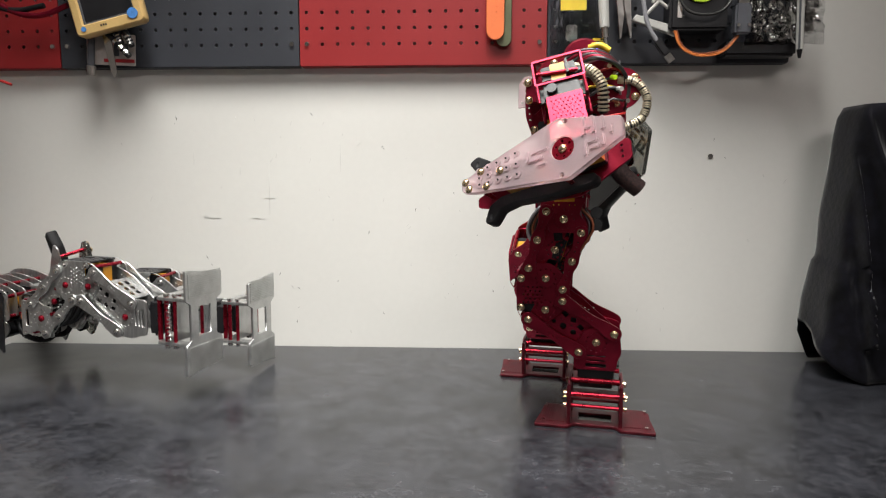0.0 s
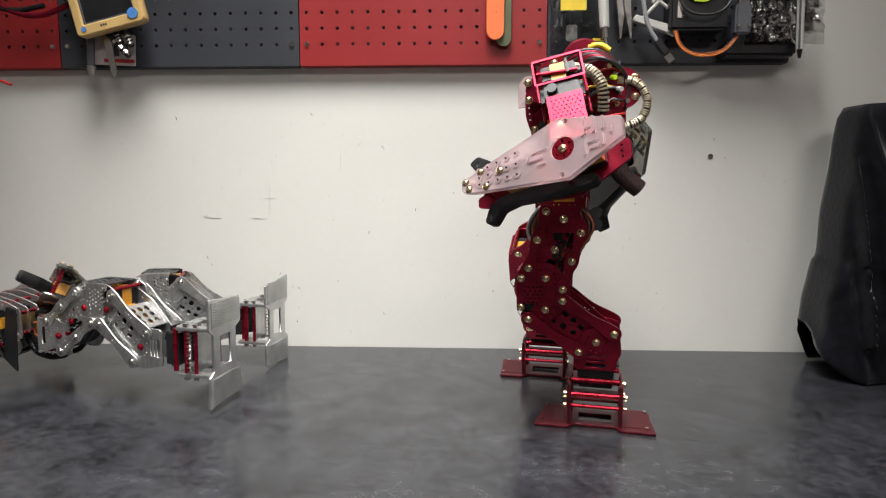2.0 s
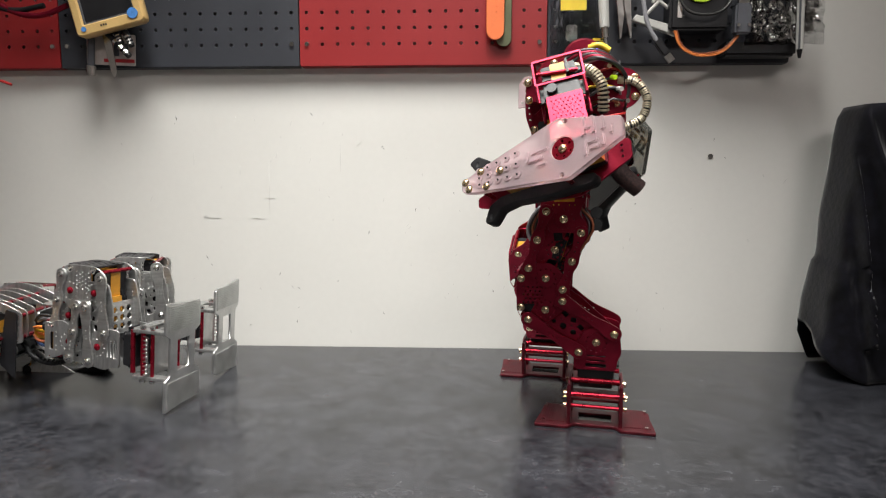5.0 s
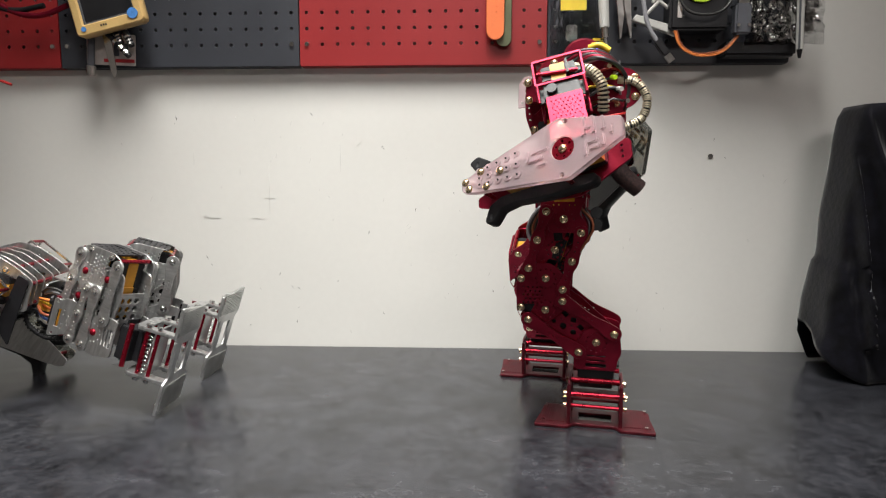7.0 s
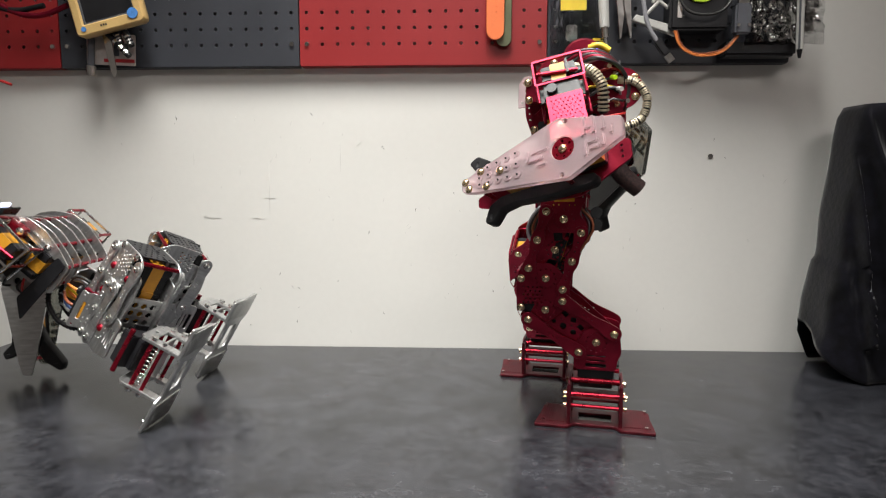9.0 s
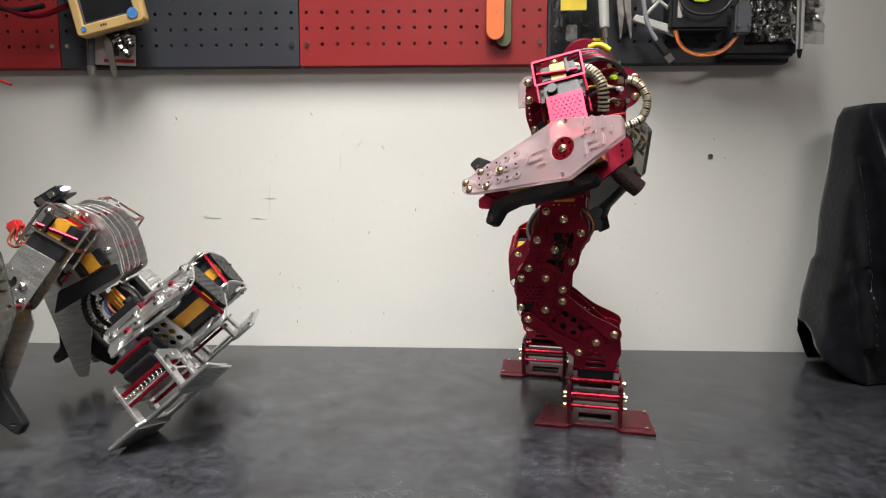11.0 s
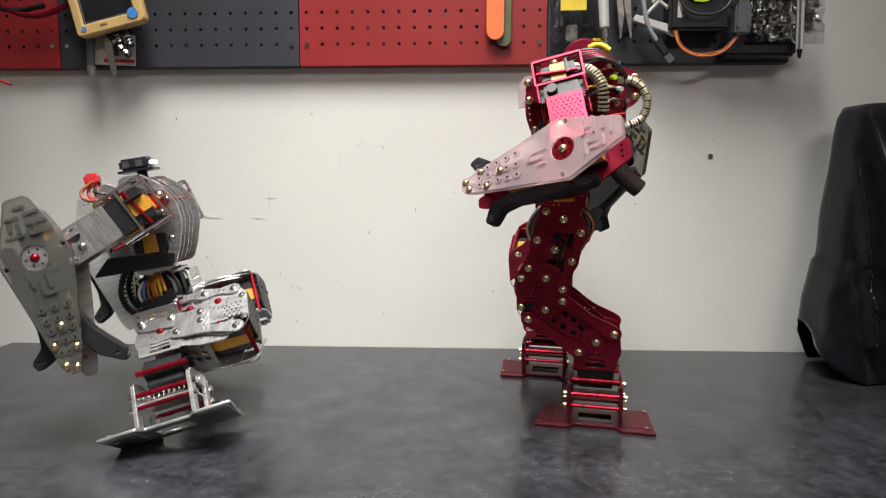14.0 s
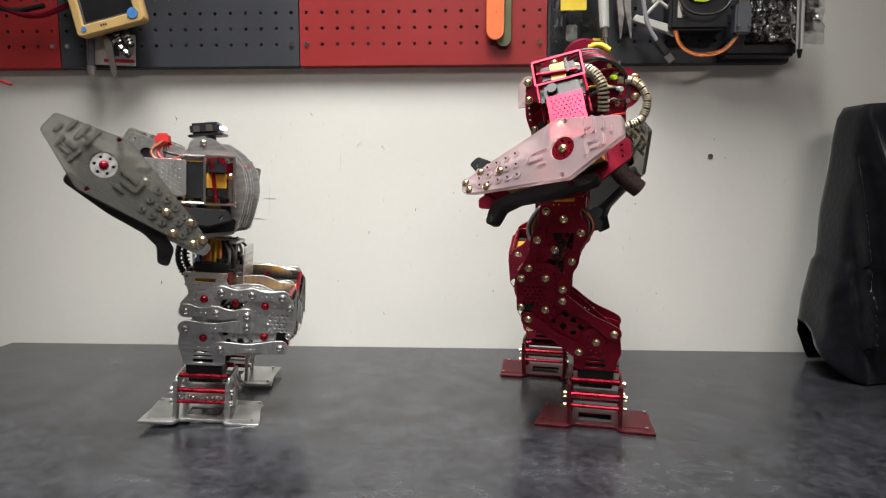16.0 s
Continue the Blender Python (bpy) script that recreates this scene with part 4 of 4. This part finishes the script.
    for k in range(9):
        z = 0.050 + 0.0075 * k
        for s in (-1, 1):
            part("wire", tube([(-0.018, s * 0.036, z), (-0.030 - deep - rnd.uniform(0, 0.02), s * (0.040 + rnd.uniform(0, 0.006)), z + rnd.uniform(-0.01, 0.012)), (-0.044 - deep, s * 0.030, z + rnd.uniform(-0.012, 0.012))], 0.0016, steps=4), M_WIRES[("black", "red", "black", "brown", "grey", "black", "yellow", "red", "black")[k]], ob)
    if kit is RED_KIT:
        s = sided
        part("ribbed_hose", corrugated([(-0.018, s * 0.052, 0.116), (-0.036, s * 0.060, 0.108), (-0.047, s * 0.062, 0.088), (-0.046, s * 0.056, 0.060)], 0.0068, 20), (M_BLACK, M_HOSE), ob, "ribbed metallic cable hose")
        part("ribbed_hose", corrugated([(-0.066, s * 0.034, 0.100), (-0.086, s * 0.036, 0.094), (-0.096, s * 0.036, 0.074), (-0.088, s * 0.036, 0.052), (-0.064, s * 0.042, 0.042)], 0.0052, 34), (M_BLACK, M_HOSE), ob, "ribbed metallic cable hose")
        part("braided_sleeve", tube([(-0.046, 0.012, 0.016), (-0.056, 0.008, 0.002), (-0.068, 0.003, -0.014), (-0.083, -0.003, -0.028)], 0.0115, n=16), M_SLEEVE, ob, "brown braided cable sleeve")
        part("shoulder_disc", rod((-0.068, s * 0.030, 0.090), (-0.068, s * 0.034, 0.090), 0.024, n=28), kit.sheet, ob)
        for k in range(5):
            q = 2 * math.pi * k / 5
            link("screw", BOLT_BRASS, ob, at=pose(-0.068 + 0.019 * math.cos(q), s * 0.034, 0.090 + 0.019 * math.sin(q), 0, 0, 180))
        part("yellow_lead", tube([(-0.034, s * 0.036, 0.141), (-0.046, s * 0.038, 0.142), (-0.058, s * 0.038, 0.134)], 0.0036), M_WIRES["yellow"], ob)
        for k in range(5):
            part("red_lead", tube([(0.010 - 0.006 * k, s * 0.034, 0.122), (-0.030 - 0.005 * k, s * (0.040 + 0.004 * k), 0.138 - 0.004 * k), (-0.064 - 0.003 * k, s * 0.036, 0.120 - 0.006 * k), (-0.070, s * 0.032, 0.090 - 0.006 * k)], 0.0024, steps=5), M_RED if k % 2 else M_WIRES["black"], ob)
        for k in range(4):
            part("plug", rod((-0.052 - 0.006 * k, s * 0.044, 0.116 - 0.014 * k), (-0.056 - 0.006 * k, s * 0.052, 0.114 - 0.014 * k), 0.0028), (M_BRASS, M_LIME, M_PALE, M_STEEL)[k], ob)
    return ob


def upper_arm(kit, root, side):
    """Shoulder axis at the origin, elbow at -z. Open frame, servo and perforated cheek."""
    metal = kit.sheet if kit is RED_KIT else M_STEEL
    ob = part("upper_arm", plate(rounded([(-0.028, 0.012), (0.028, 0.012), (0.028, 0.046), (-0.028, 0.046)], 0.003), [rounded([(-0.0258, 0.0145), (0.0258, 0.0145), (0.0258, 0.0435), (-0.0258, 0.0435)], 0.002)], 0.003, y=side * 0.020), metal, root, "upper arm frame of bent metal")
    part("frame_hoop", plate(rounded([(-0.028, 0.012), (0.028, 0.012), (0.028, 0.046), (-0.028, 0.046)], 0.003), [rounded([(-0.0258, 0.0145), (0.0258, 0.0145), (0.0258, 0.0435), (-0.0258, 0.0435)], 0.002)], 0.003, y=-side * 0.020), metal, ob)
    for x in (-0.026, 0.026):
        for z in (0.044, 0.014):
            part("cross_rod", rod((x, -0.019, z), (x, 0.019, z), 0.0022), kit.rods, ob)
        for s in (-1, 1):
            part("frame_post", rod((x, s * 0.020, 0.012), (x, s * 0.020, -0.010), 0.0020), metal, ob)
    servo(ob, 0, 0, 0.004, (0, 0, 0))
    servo(ob, 0, 0, 0.026, (0, 0, 90))
    part("shoulder_link", rod((0, -side * 0.050, 0.0), (0, -side * 0.018, 0.0), 0.008), M_BLACK, ob)
    cheek = rounded([(-0.021, -0.006), (0.018, -0.006), (0.018, -UPPER + 0.014), (-0.004, -UPPER), (-0.021, -UPPER + 0.018)], 0.003)
    holes = [ring(-0.010, -0.048, 0.0082, 16)] + [h for h in perforated(-0.017, 0.014, -0.064, -0.010, 0.0050, 0.0010) if (h[0][0] + 0.010) ** 2 + (h[0][1] + 0.048) ** 2 > 0.0105 ** 2]
    for s in (1, -1):
        part("cheek_plate", plate(cheek, holes, 0.0018, y=s * 0.021), kit.sheet, ob)
    screws(kit, ob, [(0.005, -0.046), (0.012, -0.062)], side, 0.022)
    part("red_rod", rod((-0.021, side * 0.0225, 0.020), (0.024, side * 0.0225, 0.026), 0.0022), kit.rods, ob)
    servo(ob, 0, 0, -UPPER + 0.026, (0, 90, 0))
    return ob


def forearm(kit, root, side):
    """Elbow at the origin, the gripper at -z: acrylic shield outside, metal shield inside, black fingers between."""
    rot = Matrix(((0, 1, 0, 0), (0, 0, -1, 0), (-1, 0, 0, 0), (0, 0, 0, 1)))
    # red robot's far shield: its shade is put in by the darker acrylic
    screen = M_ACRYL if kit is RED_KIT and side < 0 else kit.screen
    out = rounded([(-0.062, 0.010), (-0.061, -0.010), (-0.003, -0.033), (0.108, -0.011), (0.121, -0.006), (0.121, 0.005), (0.098, 0.012), (0.002, 0.034)], 0.003)
    holes = [ring(0, 0, 0.013, 20), ring(0.004, -0.028, 0.003, 8), ring(-0.006, 0.028, 0.003, 8)]
    studs = [(0.052 + 0.0115 * i, (-0.012 + 0.012 * j) * (1 - 0.09 * i) + 0.002) for i in range(5) for j in range(3)]
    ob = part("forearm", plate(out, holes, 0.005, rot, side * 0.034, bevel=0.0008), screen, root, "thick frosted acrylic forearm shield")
    for u, v in studs:
        bm = rod((v, side * 0.036, -u), (v, side * 0.0385, -u), 0.0042, n=12)
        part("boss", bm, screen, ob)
        part("boss_pin", rod((v, side * 0.036, -u), (v, side * 0.0393, -u), 0.0011, n=6), M_BLACK, ob)
    for k, (u, v) in enumerate([(0.116, 0.003), (0.112, -0.006), (0.096, 0.009), (0.090, -0.010), (0.072, 0.002)]):
        link("screw", BOLT_BRASS, ob, at=pose(v, side * 0.0375, -u, 0, 0, 0 if side < 0 else 180))
    # raised marks on the shield: plain bars
    for u, v, l, h in ((-0.024, 0.014, 0.006, 0.022), (-0.034, 0.012, 0.006, 0.020), (-0.029, 0.011, 0.010, 0.005), (-0.044, 0.010, 0.005, 0.016), (-0.024, -0.010, 0.005, 0.018), (-0.032, -0.005, 0.012, 0.005), (-0.034, -0.012, 0.012, 0.005), (-0.042, -0.008, 0.005, 0.014), (-0.051, 0.001, 0.005, 0.012), (0.024, 0.006, 0.020, 0.005), (0.030, -0.002, 0.018, 0.005), (0.038, 0.004, 0.005, 0.013), (0.024, -0.009, 0.012, 0.005)):
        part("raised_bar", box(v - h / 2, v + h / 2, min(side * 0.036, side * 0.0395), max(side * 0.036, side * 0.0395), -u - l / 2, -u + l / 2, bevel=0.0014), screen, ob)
    hub = plate(ring(0, 0, 0.0125, 24), dots(0, 0, 0.0085, 6, 0.0018), 0.003, SIDE, side * 0.034)
    part("elbow_hub", hub, M_RED_ROD if kit is RED_KIT else kit.sheet, ob)
    link("screw", BOLT_BRASS if kit is RED_KIT else BOLT_RED, ob, at=pose(0, side * 0.036, 0, 0, 0, 0 if side < 0 else 180))
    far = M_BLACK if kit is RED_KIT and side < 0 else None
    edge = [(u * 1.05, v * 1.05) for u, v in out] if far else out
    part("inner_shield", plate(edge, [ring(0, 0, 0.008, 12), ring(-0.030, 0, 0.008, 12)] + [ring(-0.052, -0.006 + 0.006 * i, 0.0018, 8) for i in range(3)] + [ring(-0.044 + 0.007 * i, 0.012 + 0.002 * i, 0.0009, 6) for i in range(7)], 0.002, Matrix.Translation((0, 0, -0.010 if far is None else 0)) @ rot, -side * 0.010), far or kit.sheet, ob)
    servo(ob, 0, side * 0.011, 0.008, (0, 90, 0))
    servo(ob, 0, side * 0.011, -0.060, (0, 90, 0))
    for u, v in ((0.004, -0.028), (-0.006, 0.028), (0.110, 0.0)):
        part("spacer", rod((v, -side * 0.010, -u), (v, side * 0.032, -u), 0.0026), kit.rods, ob)
    # two bent fingers
    f1 = rounded([(-0.020, -0.026), (-0.018, -0.034), (0.030, -0.032), (0.068, -0.026), (0.088, -0.028), (0.100, -0.041), (0.108, -0.038), (0.101, -0.022), (0.085, -0.016), (0.050, -0.018)], 0.003)
    part("finger", plate(f1, [slot(0.1005, -0.034, 0.003, 0.006)], 0.012, rot, side * 0.008, bevel=0.0015), M_RUBBER, ob, "black rubber gripper finger")
    f2 = rounded([(0.058, 0.010), (0.084, 0.021), (0.116, 0.045), (0.126, 0.041), (0.112, 0.020), (0.094, 0.008)], 0.003)
    part("finger", plate(f2, [slot(0.116, 0.036, 0.003, 0.006)], 0.012, rot, side * 0.004, bevel=0.0015), M_RUBBER, ob, "black rubber gripper finger")
    # the shields are larger than the servo grid they were drawn on
    grow = Matrix.Diagonal((1.04, 1, 1.04, 1))
    ob.data.transform(grow)
    for c in ob.children:
        if c.data in (SERVO, BOLT_RED, BOLT_STEEL, BOLT_BRASS):
            c.location.x, c.location.z = c.location.x * 1.04, c.location.z * 1.04
        else:
            c.data.transform(grow)
    return ob


# ---- poses ----
def deg_x(a):
    return Matrix.Rotation(radians(a), 4, "X")


def deg_y(a):
    return Matrix.Rotation(radians(a), 4, "Y")


def leg_pose(side, spread, a, b, roll):
    """Poses of thigh, knee block, shank, ankle, foot and four link bars in the robot's space. spread: outwards; a, b: thigh and shank, forwards; roll: of the foot, inwards."""
    base = Matrix.Translation((0, side * HIP, 0)) @ deg_x(side * spread)
    t = base @ deg_y(-a)
    c = base @ Matrix.Translation((THIGH * math.sin(radians(a)), 0, -THIGH * math.cos(radians(a))))
    d = c @ Matrix.Translation((0, 0, -KNEE))
    e = d @ Matrix.Translation((SHANK * math.sin(radians(b)), 0, -SHANK * math.cos(radians(b))))
    f = e @ Matrix.Translation((0, 0, -0.046)) @ deg_x(-side * roll)
    bars = [base @ Matrix.Translation((k * BAR[0], 0, k * BAR[1])) @ deg_y(-a) for k in (1, -1)]
    bars += [d @ Matrix.Translation((k * BAR[0], 0, -k * BAR[1])) @ deg_y(-b) for k in (1, -1)]
    return [t, c, d @ deg_y(-b), e, f, *bars]


def torso_pose(lean):
    return Matrix.Translation((0, 0, WAIST)) @ deg_y(lean)


def arm_pose(side, lean, swing, lift, elbow, twist=0.0, drop=0.0):
    """Poses of upper arm and forearm. swing: forwards; lift: sideways; elbow: forwards, on top of the swing; twist: about the upper arm; drop: of the shoulder."""
    x, y, z = SHOULDER
    m = torso_pose(lean) @ Matrix.Translation((x, side * y, z - 0.030 - drop)) @ deg_y(-swing) @ deg_x(side * lift)
    w = m @ Matrix.Translation((0, 0, -UPPER)) @ Matrix.Rotation(radians(side * twist), 4, "Z") @ Matrix.Translation((-0.006, side * 0.006, 0)) @ deg_y(-elbow)
    return [m, w]


def robot(name, label, kit, sided):
    """A whole robot. sided: the side that carries more cables. Returns the thing and its moving parts."""
    root = thing(name, label, "robot", "two humanoid robots")
    p = {"pelvis": pelvis(kit, root), "torso": torso(kit, root, sided)}
    for side, n in ((-1, "r"), (1, "l")):
        p[n + "leg"] = [thigh(kit, root, side), knee(kit, root, side), shank(kit, root, side), ankle(kit, root, side), foot(kit, root, side)]
        p[n + "leg"] += [link_bar(kit, root, side, THIGH, 0.0078, 3) for _ in range(2)] + [link_bar(kit, root, side, SHANK, 0.0084, 2) for _ in range(2)]
        p[n + "arm"] = [upper_arm(kit, root, side), forearm(kit, root, side)]
    return root, p


def red_robot():
    root, p = robot("humanoid_robot", "red anodised humanoid robot standing with bent knees, acrylic shields raised", RED_KIT, 1)
    root.matrix_basis = pose(0.157, 0.817, 0.246, 0, 0, 165.7) @ deg_x(2.8)
    for side, n, leg, arm in ((1, "l", (-6.1, 16.4, -58.5, -3.6), (-8.0, 25.2, 93.2, -20.4, 0.0075)), (-1, "r", (30.6, 42.4, -8.1, 26.0), (-25.2, -6.5, 75.5, 55))):
        for ob, m in zip(p[n + "leg"], leg_pose(side, *leg)):
            ob.matrix_basis = m
        for ob, m in zip(p[n + "arm"], arm_pose(side, 5, *arm)):
            ob.matrix_basis = m
    p["torso"].matrix_basis = torso_pose(5)
    return root, p


RED, RED_PARTS = red_robot()
GREY, GREY_PARTS = robot("humanoid_robot", "silver aluminium humanoid robot rising from its back on the bench", GREY_KIT, -1)


# ---- what moves ----
# the silver robot's hips: seconds, x, y, z; then seconds, yaw, pitch, roll
PLACE = [
    (0.0, -0.556, 0.973, 0.099), (0.5, -0.547, 0.957, 0.088), (1.0, -0.534, 0.946, 0.078), (1.5, -0.527, 0.945, 0.083), (2.5, -0.513, 0.946, 0.077),
    (3.0, -0.508, 0.932, 0.071), (3.5, -0.503, 0.918, 0.077), (4.0, -0.500, 0.914, 0.074), (6.5, -0.486, 0.897, 0.107), (7.5, -0.470, 0.887, 0.115),
    (8.5, -0.443, 0.873, 0.122), (9.2, -0.428, 0.864, 0.121), (11.5, -0.369, 0.837, 0.102), (12.5, -0.361, 0.840, 0.098), (13.5, -0.346, 0.839, 0.095),
    (14.0, -0.341, 0.821, 0.114), (14.5, -0.330, 0.809, 0.131), (15.0, -0.317, 0.804, 0.143), (15.5, -0.314, 0.838, 0.151), (16.0, -0.289, 0.823, 0.154)]
TURN = [
    (0.0, -7.7, -89.2, -1.0), (0.5, -3.6, -86.5, 0.0), (1.0, -3.6, -89.3, -0.2), (1.5, -4.2, -88.9, -0.3), (2.5, -6.4, -90.1, -0.7),
    (3.0, -4.3, -92.1, -0.4), (3.5, -0.1, -90.1, 0.1), (4.0, 2.3, -89.8, 0.2), (6.5, 5.3, -76.3, -1.7), (7.5, 7.5, -69.1, -1.2),
    (8.5, 6.7, -64.5, -2.5), (9.2, 1.7, -58.7, -0.9), (11.5, 9.7, -37.2, 0.6), (12.5, 9.5, -33.1, 0.3), (13.5, 9.5, -22.8, 0.9),
    (14.0, 9.3, -15.1, -0.7), (14.5, 7.1, -9.6, -0.8), (15.0, 5.1, -1.0, -1.1), (15.5, 4.6, 2.4, -1.9), (16.0, 6.9, 4.6, -1.3)]
# legs: seconds, spread, thigh, shank, foot roll
NEAR_LEG = [
    (0.0, 6.5, 46.1, -33.5, -2.2), (0.5, 11.2, 40.1, -40.5, 2.4), (1.0, 13.7, 37.8, -39.8, 5.9), (1.5, 13.2, 37.6, -39.6, 6.0), (2.5, 11.7, 39.3, -41.2, 7.0),
    (3.0, 9.6, 46.0, -50.5, 4.7), (3.5, 10.9, 62.8, -69.6, 0.2), (4.0, 14.3, 75.5, -83.7, 0.3), (6.5, 24.8, 82.7, -87.8, 16.5), (7.5, 25.2, 83.0, -93.9, 21.5),
    (8.5, 27.7, 85.5, -93.1, 29.3), (9.2, 42.4, 86.2, -93.2, 37.3), (11.5, 74.4, 80.7, -103.8, 52.9), (12.5, 76.2, 79.4, -105.0, 54.7), (13.5, 72.5, 82.0, -105.2, 46.2),
    (14.0, 54.6, 83.9, -103.9, 24.5), (14.5, 33.6, 88.8, -99.7, 4.9), (15.0, 18.3, 89.8, -95.4, -7.5), (15.5, 1.5, 87.4, -89.2, -12.0), (16.0, -5.3, 88.2, -86.1, -2.0)]
FAR_LEG = [
    (0.0, 5.9, 16.0, -33.7, 12.4), (0.5, 11.1, 28.0, -32.5, 17.9), (1.0, 14.7, 30.7, -37.1, 21.8), (1.5, 17.0, 30.9, -39.9, 23.0), (2.5, 17.1, 35.2, -44.2, 22.9),
    (3.0, 18.5, 39.7, -51.9, 22.4), (3.5, 15.2, 55.2, -69.5, 21.9), (4.0, 9.7, 70.7, -82.1, 19.8), (6.5, 8.0, 76.7, -84.9, 20.2), (7.5, 17.6, 80.4, -87.7, 23.5),
    (8.5, 26.3, 85.2, -89.3, 36.8), (9.2, 42.3, 90.7, -91.9, 47.7), (11.5, 73.7, 88.5, -85.8, 69.9), (12.5, 77.0, 88.9, -87.4, 74.2), (13.5, 74.8, 90.9, -91.1, 71.0),
    (14.0, 65.1, 89.6, -89.5, 57.7), (14.5, 54.3, 89.7, -89.6, 46.7), (15.0, 45.9, 89.4, -89.2, 37.2), (15.5, 35.7, 86.2, -85.6, 31.5), (16.0, 31.2, 86.0, -85.3, 27.6)]
# the chest's lean over the hips
LEAN = [(0.0, 0), (4.0, 0), (6.5, 2), (8.0, 4), (9.2, 12), (11.5, 8), (12.5, 8), (13.0, 11), (13.5, 8), (14.0, 5), (14.5, 0), (15.0, -5), (15.5, -8), (16.0, -9)]
# arms: seconds, swing, lift, elbow, twist
NEAR_ARM = [
    (0.0, 190, 5, 20, 0), (4.0, 205, 5, 20, 0), (7.0, 235, 8, 20, 0), (9.2, 265, 10, 25, 5), (11.5, 301, 10, 27, 8), (12.0, 305, 11, 26, 8), (12.5, 308, 10, 27, 9),
    (13.0, 314, 8, 28, 9), (13.5, 308, 10, 38, 5), (14.0, 294, 8, 73, 4), (14.5, 284, 12, 92, 8), (15.0, 270, 9, 117, 10), (15.5, 264, 20, 138, 6), (16.0, 263, 18, 140, 6)]
FAR_ARM = [
    (0.0, 353, -28, 67, -17), (1.0, 356, -22, 85, -35), (1.5, 362, -46, 57, -24), (2.0, 377, -40, 20, -50), (2.5, 378, -32, -14, -75), (3.0, 380, -36, -22, -74), (3.5, 345, -30, 0, -50), (4.0, 305, -10, 45, -15),
    (6.5, 246, -5, 100, -5), (7.0, 247, -6, 99, -5), (8.0, 261, -6, 83, -5), (9.2, 268, -3, 44, -5), (11.5, 298, 0, 42, -4), (12.5, 302, 0, 40, -4), (13.0, 309, 2, 27, -2), (13.5, 309, 2, 30, -2), (14.0, 284, -10, 84, -10), (15.0, 260, -7, 150, 3), (16.0, 253, -7, 152, 0)]


def between(rows, t):
    """The joint values at t, gliding from row to row."""
    ts = [r[0] for r in rows]
    k = max(0, min(len(rows) - 2, int(np.searchsorted(ts, t, side="right")) - 1))
    if len(rows) == 1 or t >= ts[-1]:
        return rows[-1][1:]
    a, b = rows[k], rows[k + 1]
    h = b[0] - a[0]
    u = (t - a[0]) / h
    out = []
    for i in range(1, len(a)):
        s = (b[i] - a[i]) / h
        s0 = (a[i] - rows[k - 1][i]) / (a[0] - rows[k - 1][0]) if k > 0 else s
        s1 = (rows[k + 2][i] - b[i]) / (rows[k + 2][0] - b[0]) if k + 2 < len(rows) else s
        m0 = 0 if s0 * s <= 0 else 2 * s0 * s / (s0 + s)
        m1 = 0 if s1 * s <= 0 else 2 * s1 * s / (s1 + s)
        out.append(a[i] * (2 * u ** 3 - 3 * u ** 2 + 1) + m0 * h * (u ** 3 - 2 * u ** 2 + u) + b[i] * (3 * u ** 2 - 2 * u ** 3) + m1 * h * (u ** 3 - u ** 2))
    return tuple(out)


def body_pose(x, y, z, yaw, pitch, roll):
    return Matrix.Translation((x, y, z)) @ Matrix.Rotation(radians(yaw), 4, "Z") @ deg_y(pitch) @ deg_x(roll)


def motions():
    times = [0.25 * i for i in range(65)]
    walk(GREY, [(t, body_pose(*between(PLACE, t), *between(TURN, t))) for t in times])
    walk(GREY_PARTS["torso"], [(t, torso_pose(*between(LEAN, t))) for t in times])
    for side, n, leg, arm in ((-1, "r", NEAR_LEG, NEAR_ARM), (1, "l", FAR_LEG, FAR_ARM)):
        legs = [leg_pose(side, *between(leg, t)) for t in times]
        arms = [arm_pose(side, between(LEAN, t)[0], *between(arm, t)) for t in times]
        for i, ob in enumerate(GREY_PARTS[n + "leg"]):
            walk(ob, [(t, m[i]) for t, m in zip(times, legs)])
        for i, ob in enumerate(GREY_PARTS[n + "arm"]):
            walk(ob, [(t, m[i]) for t, m in zip(times, arms)])


motions()
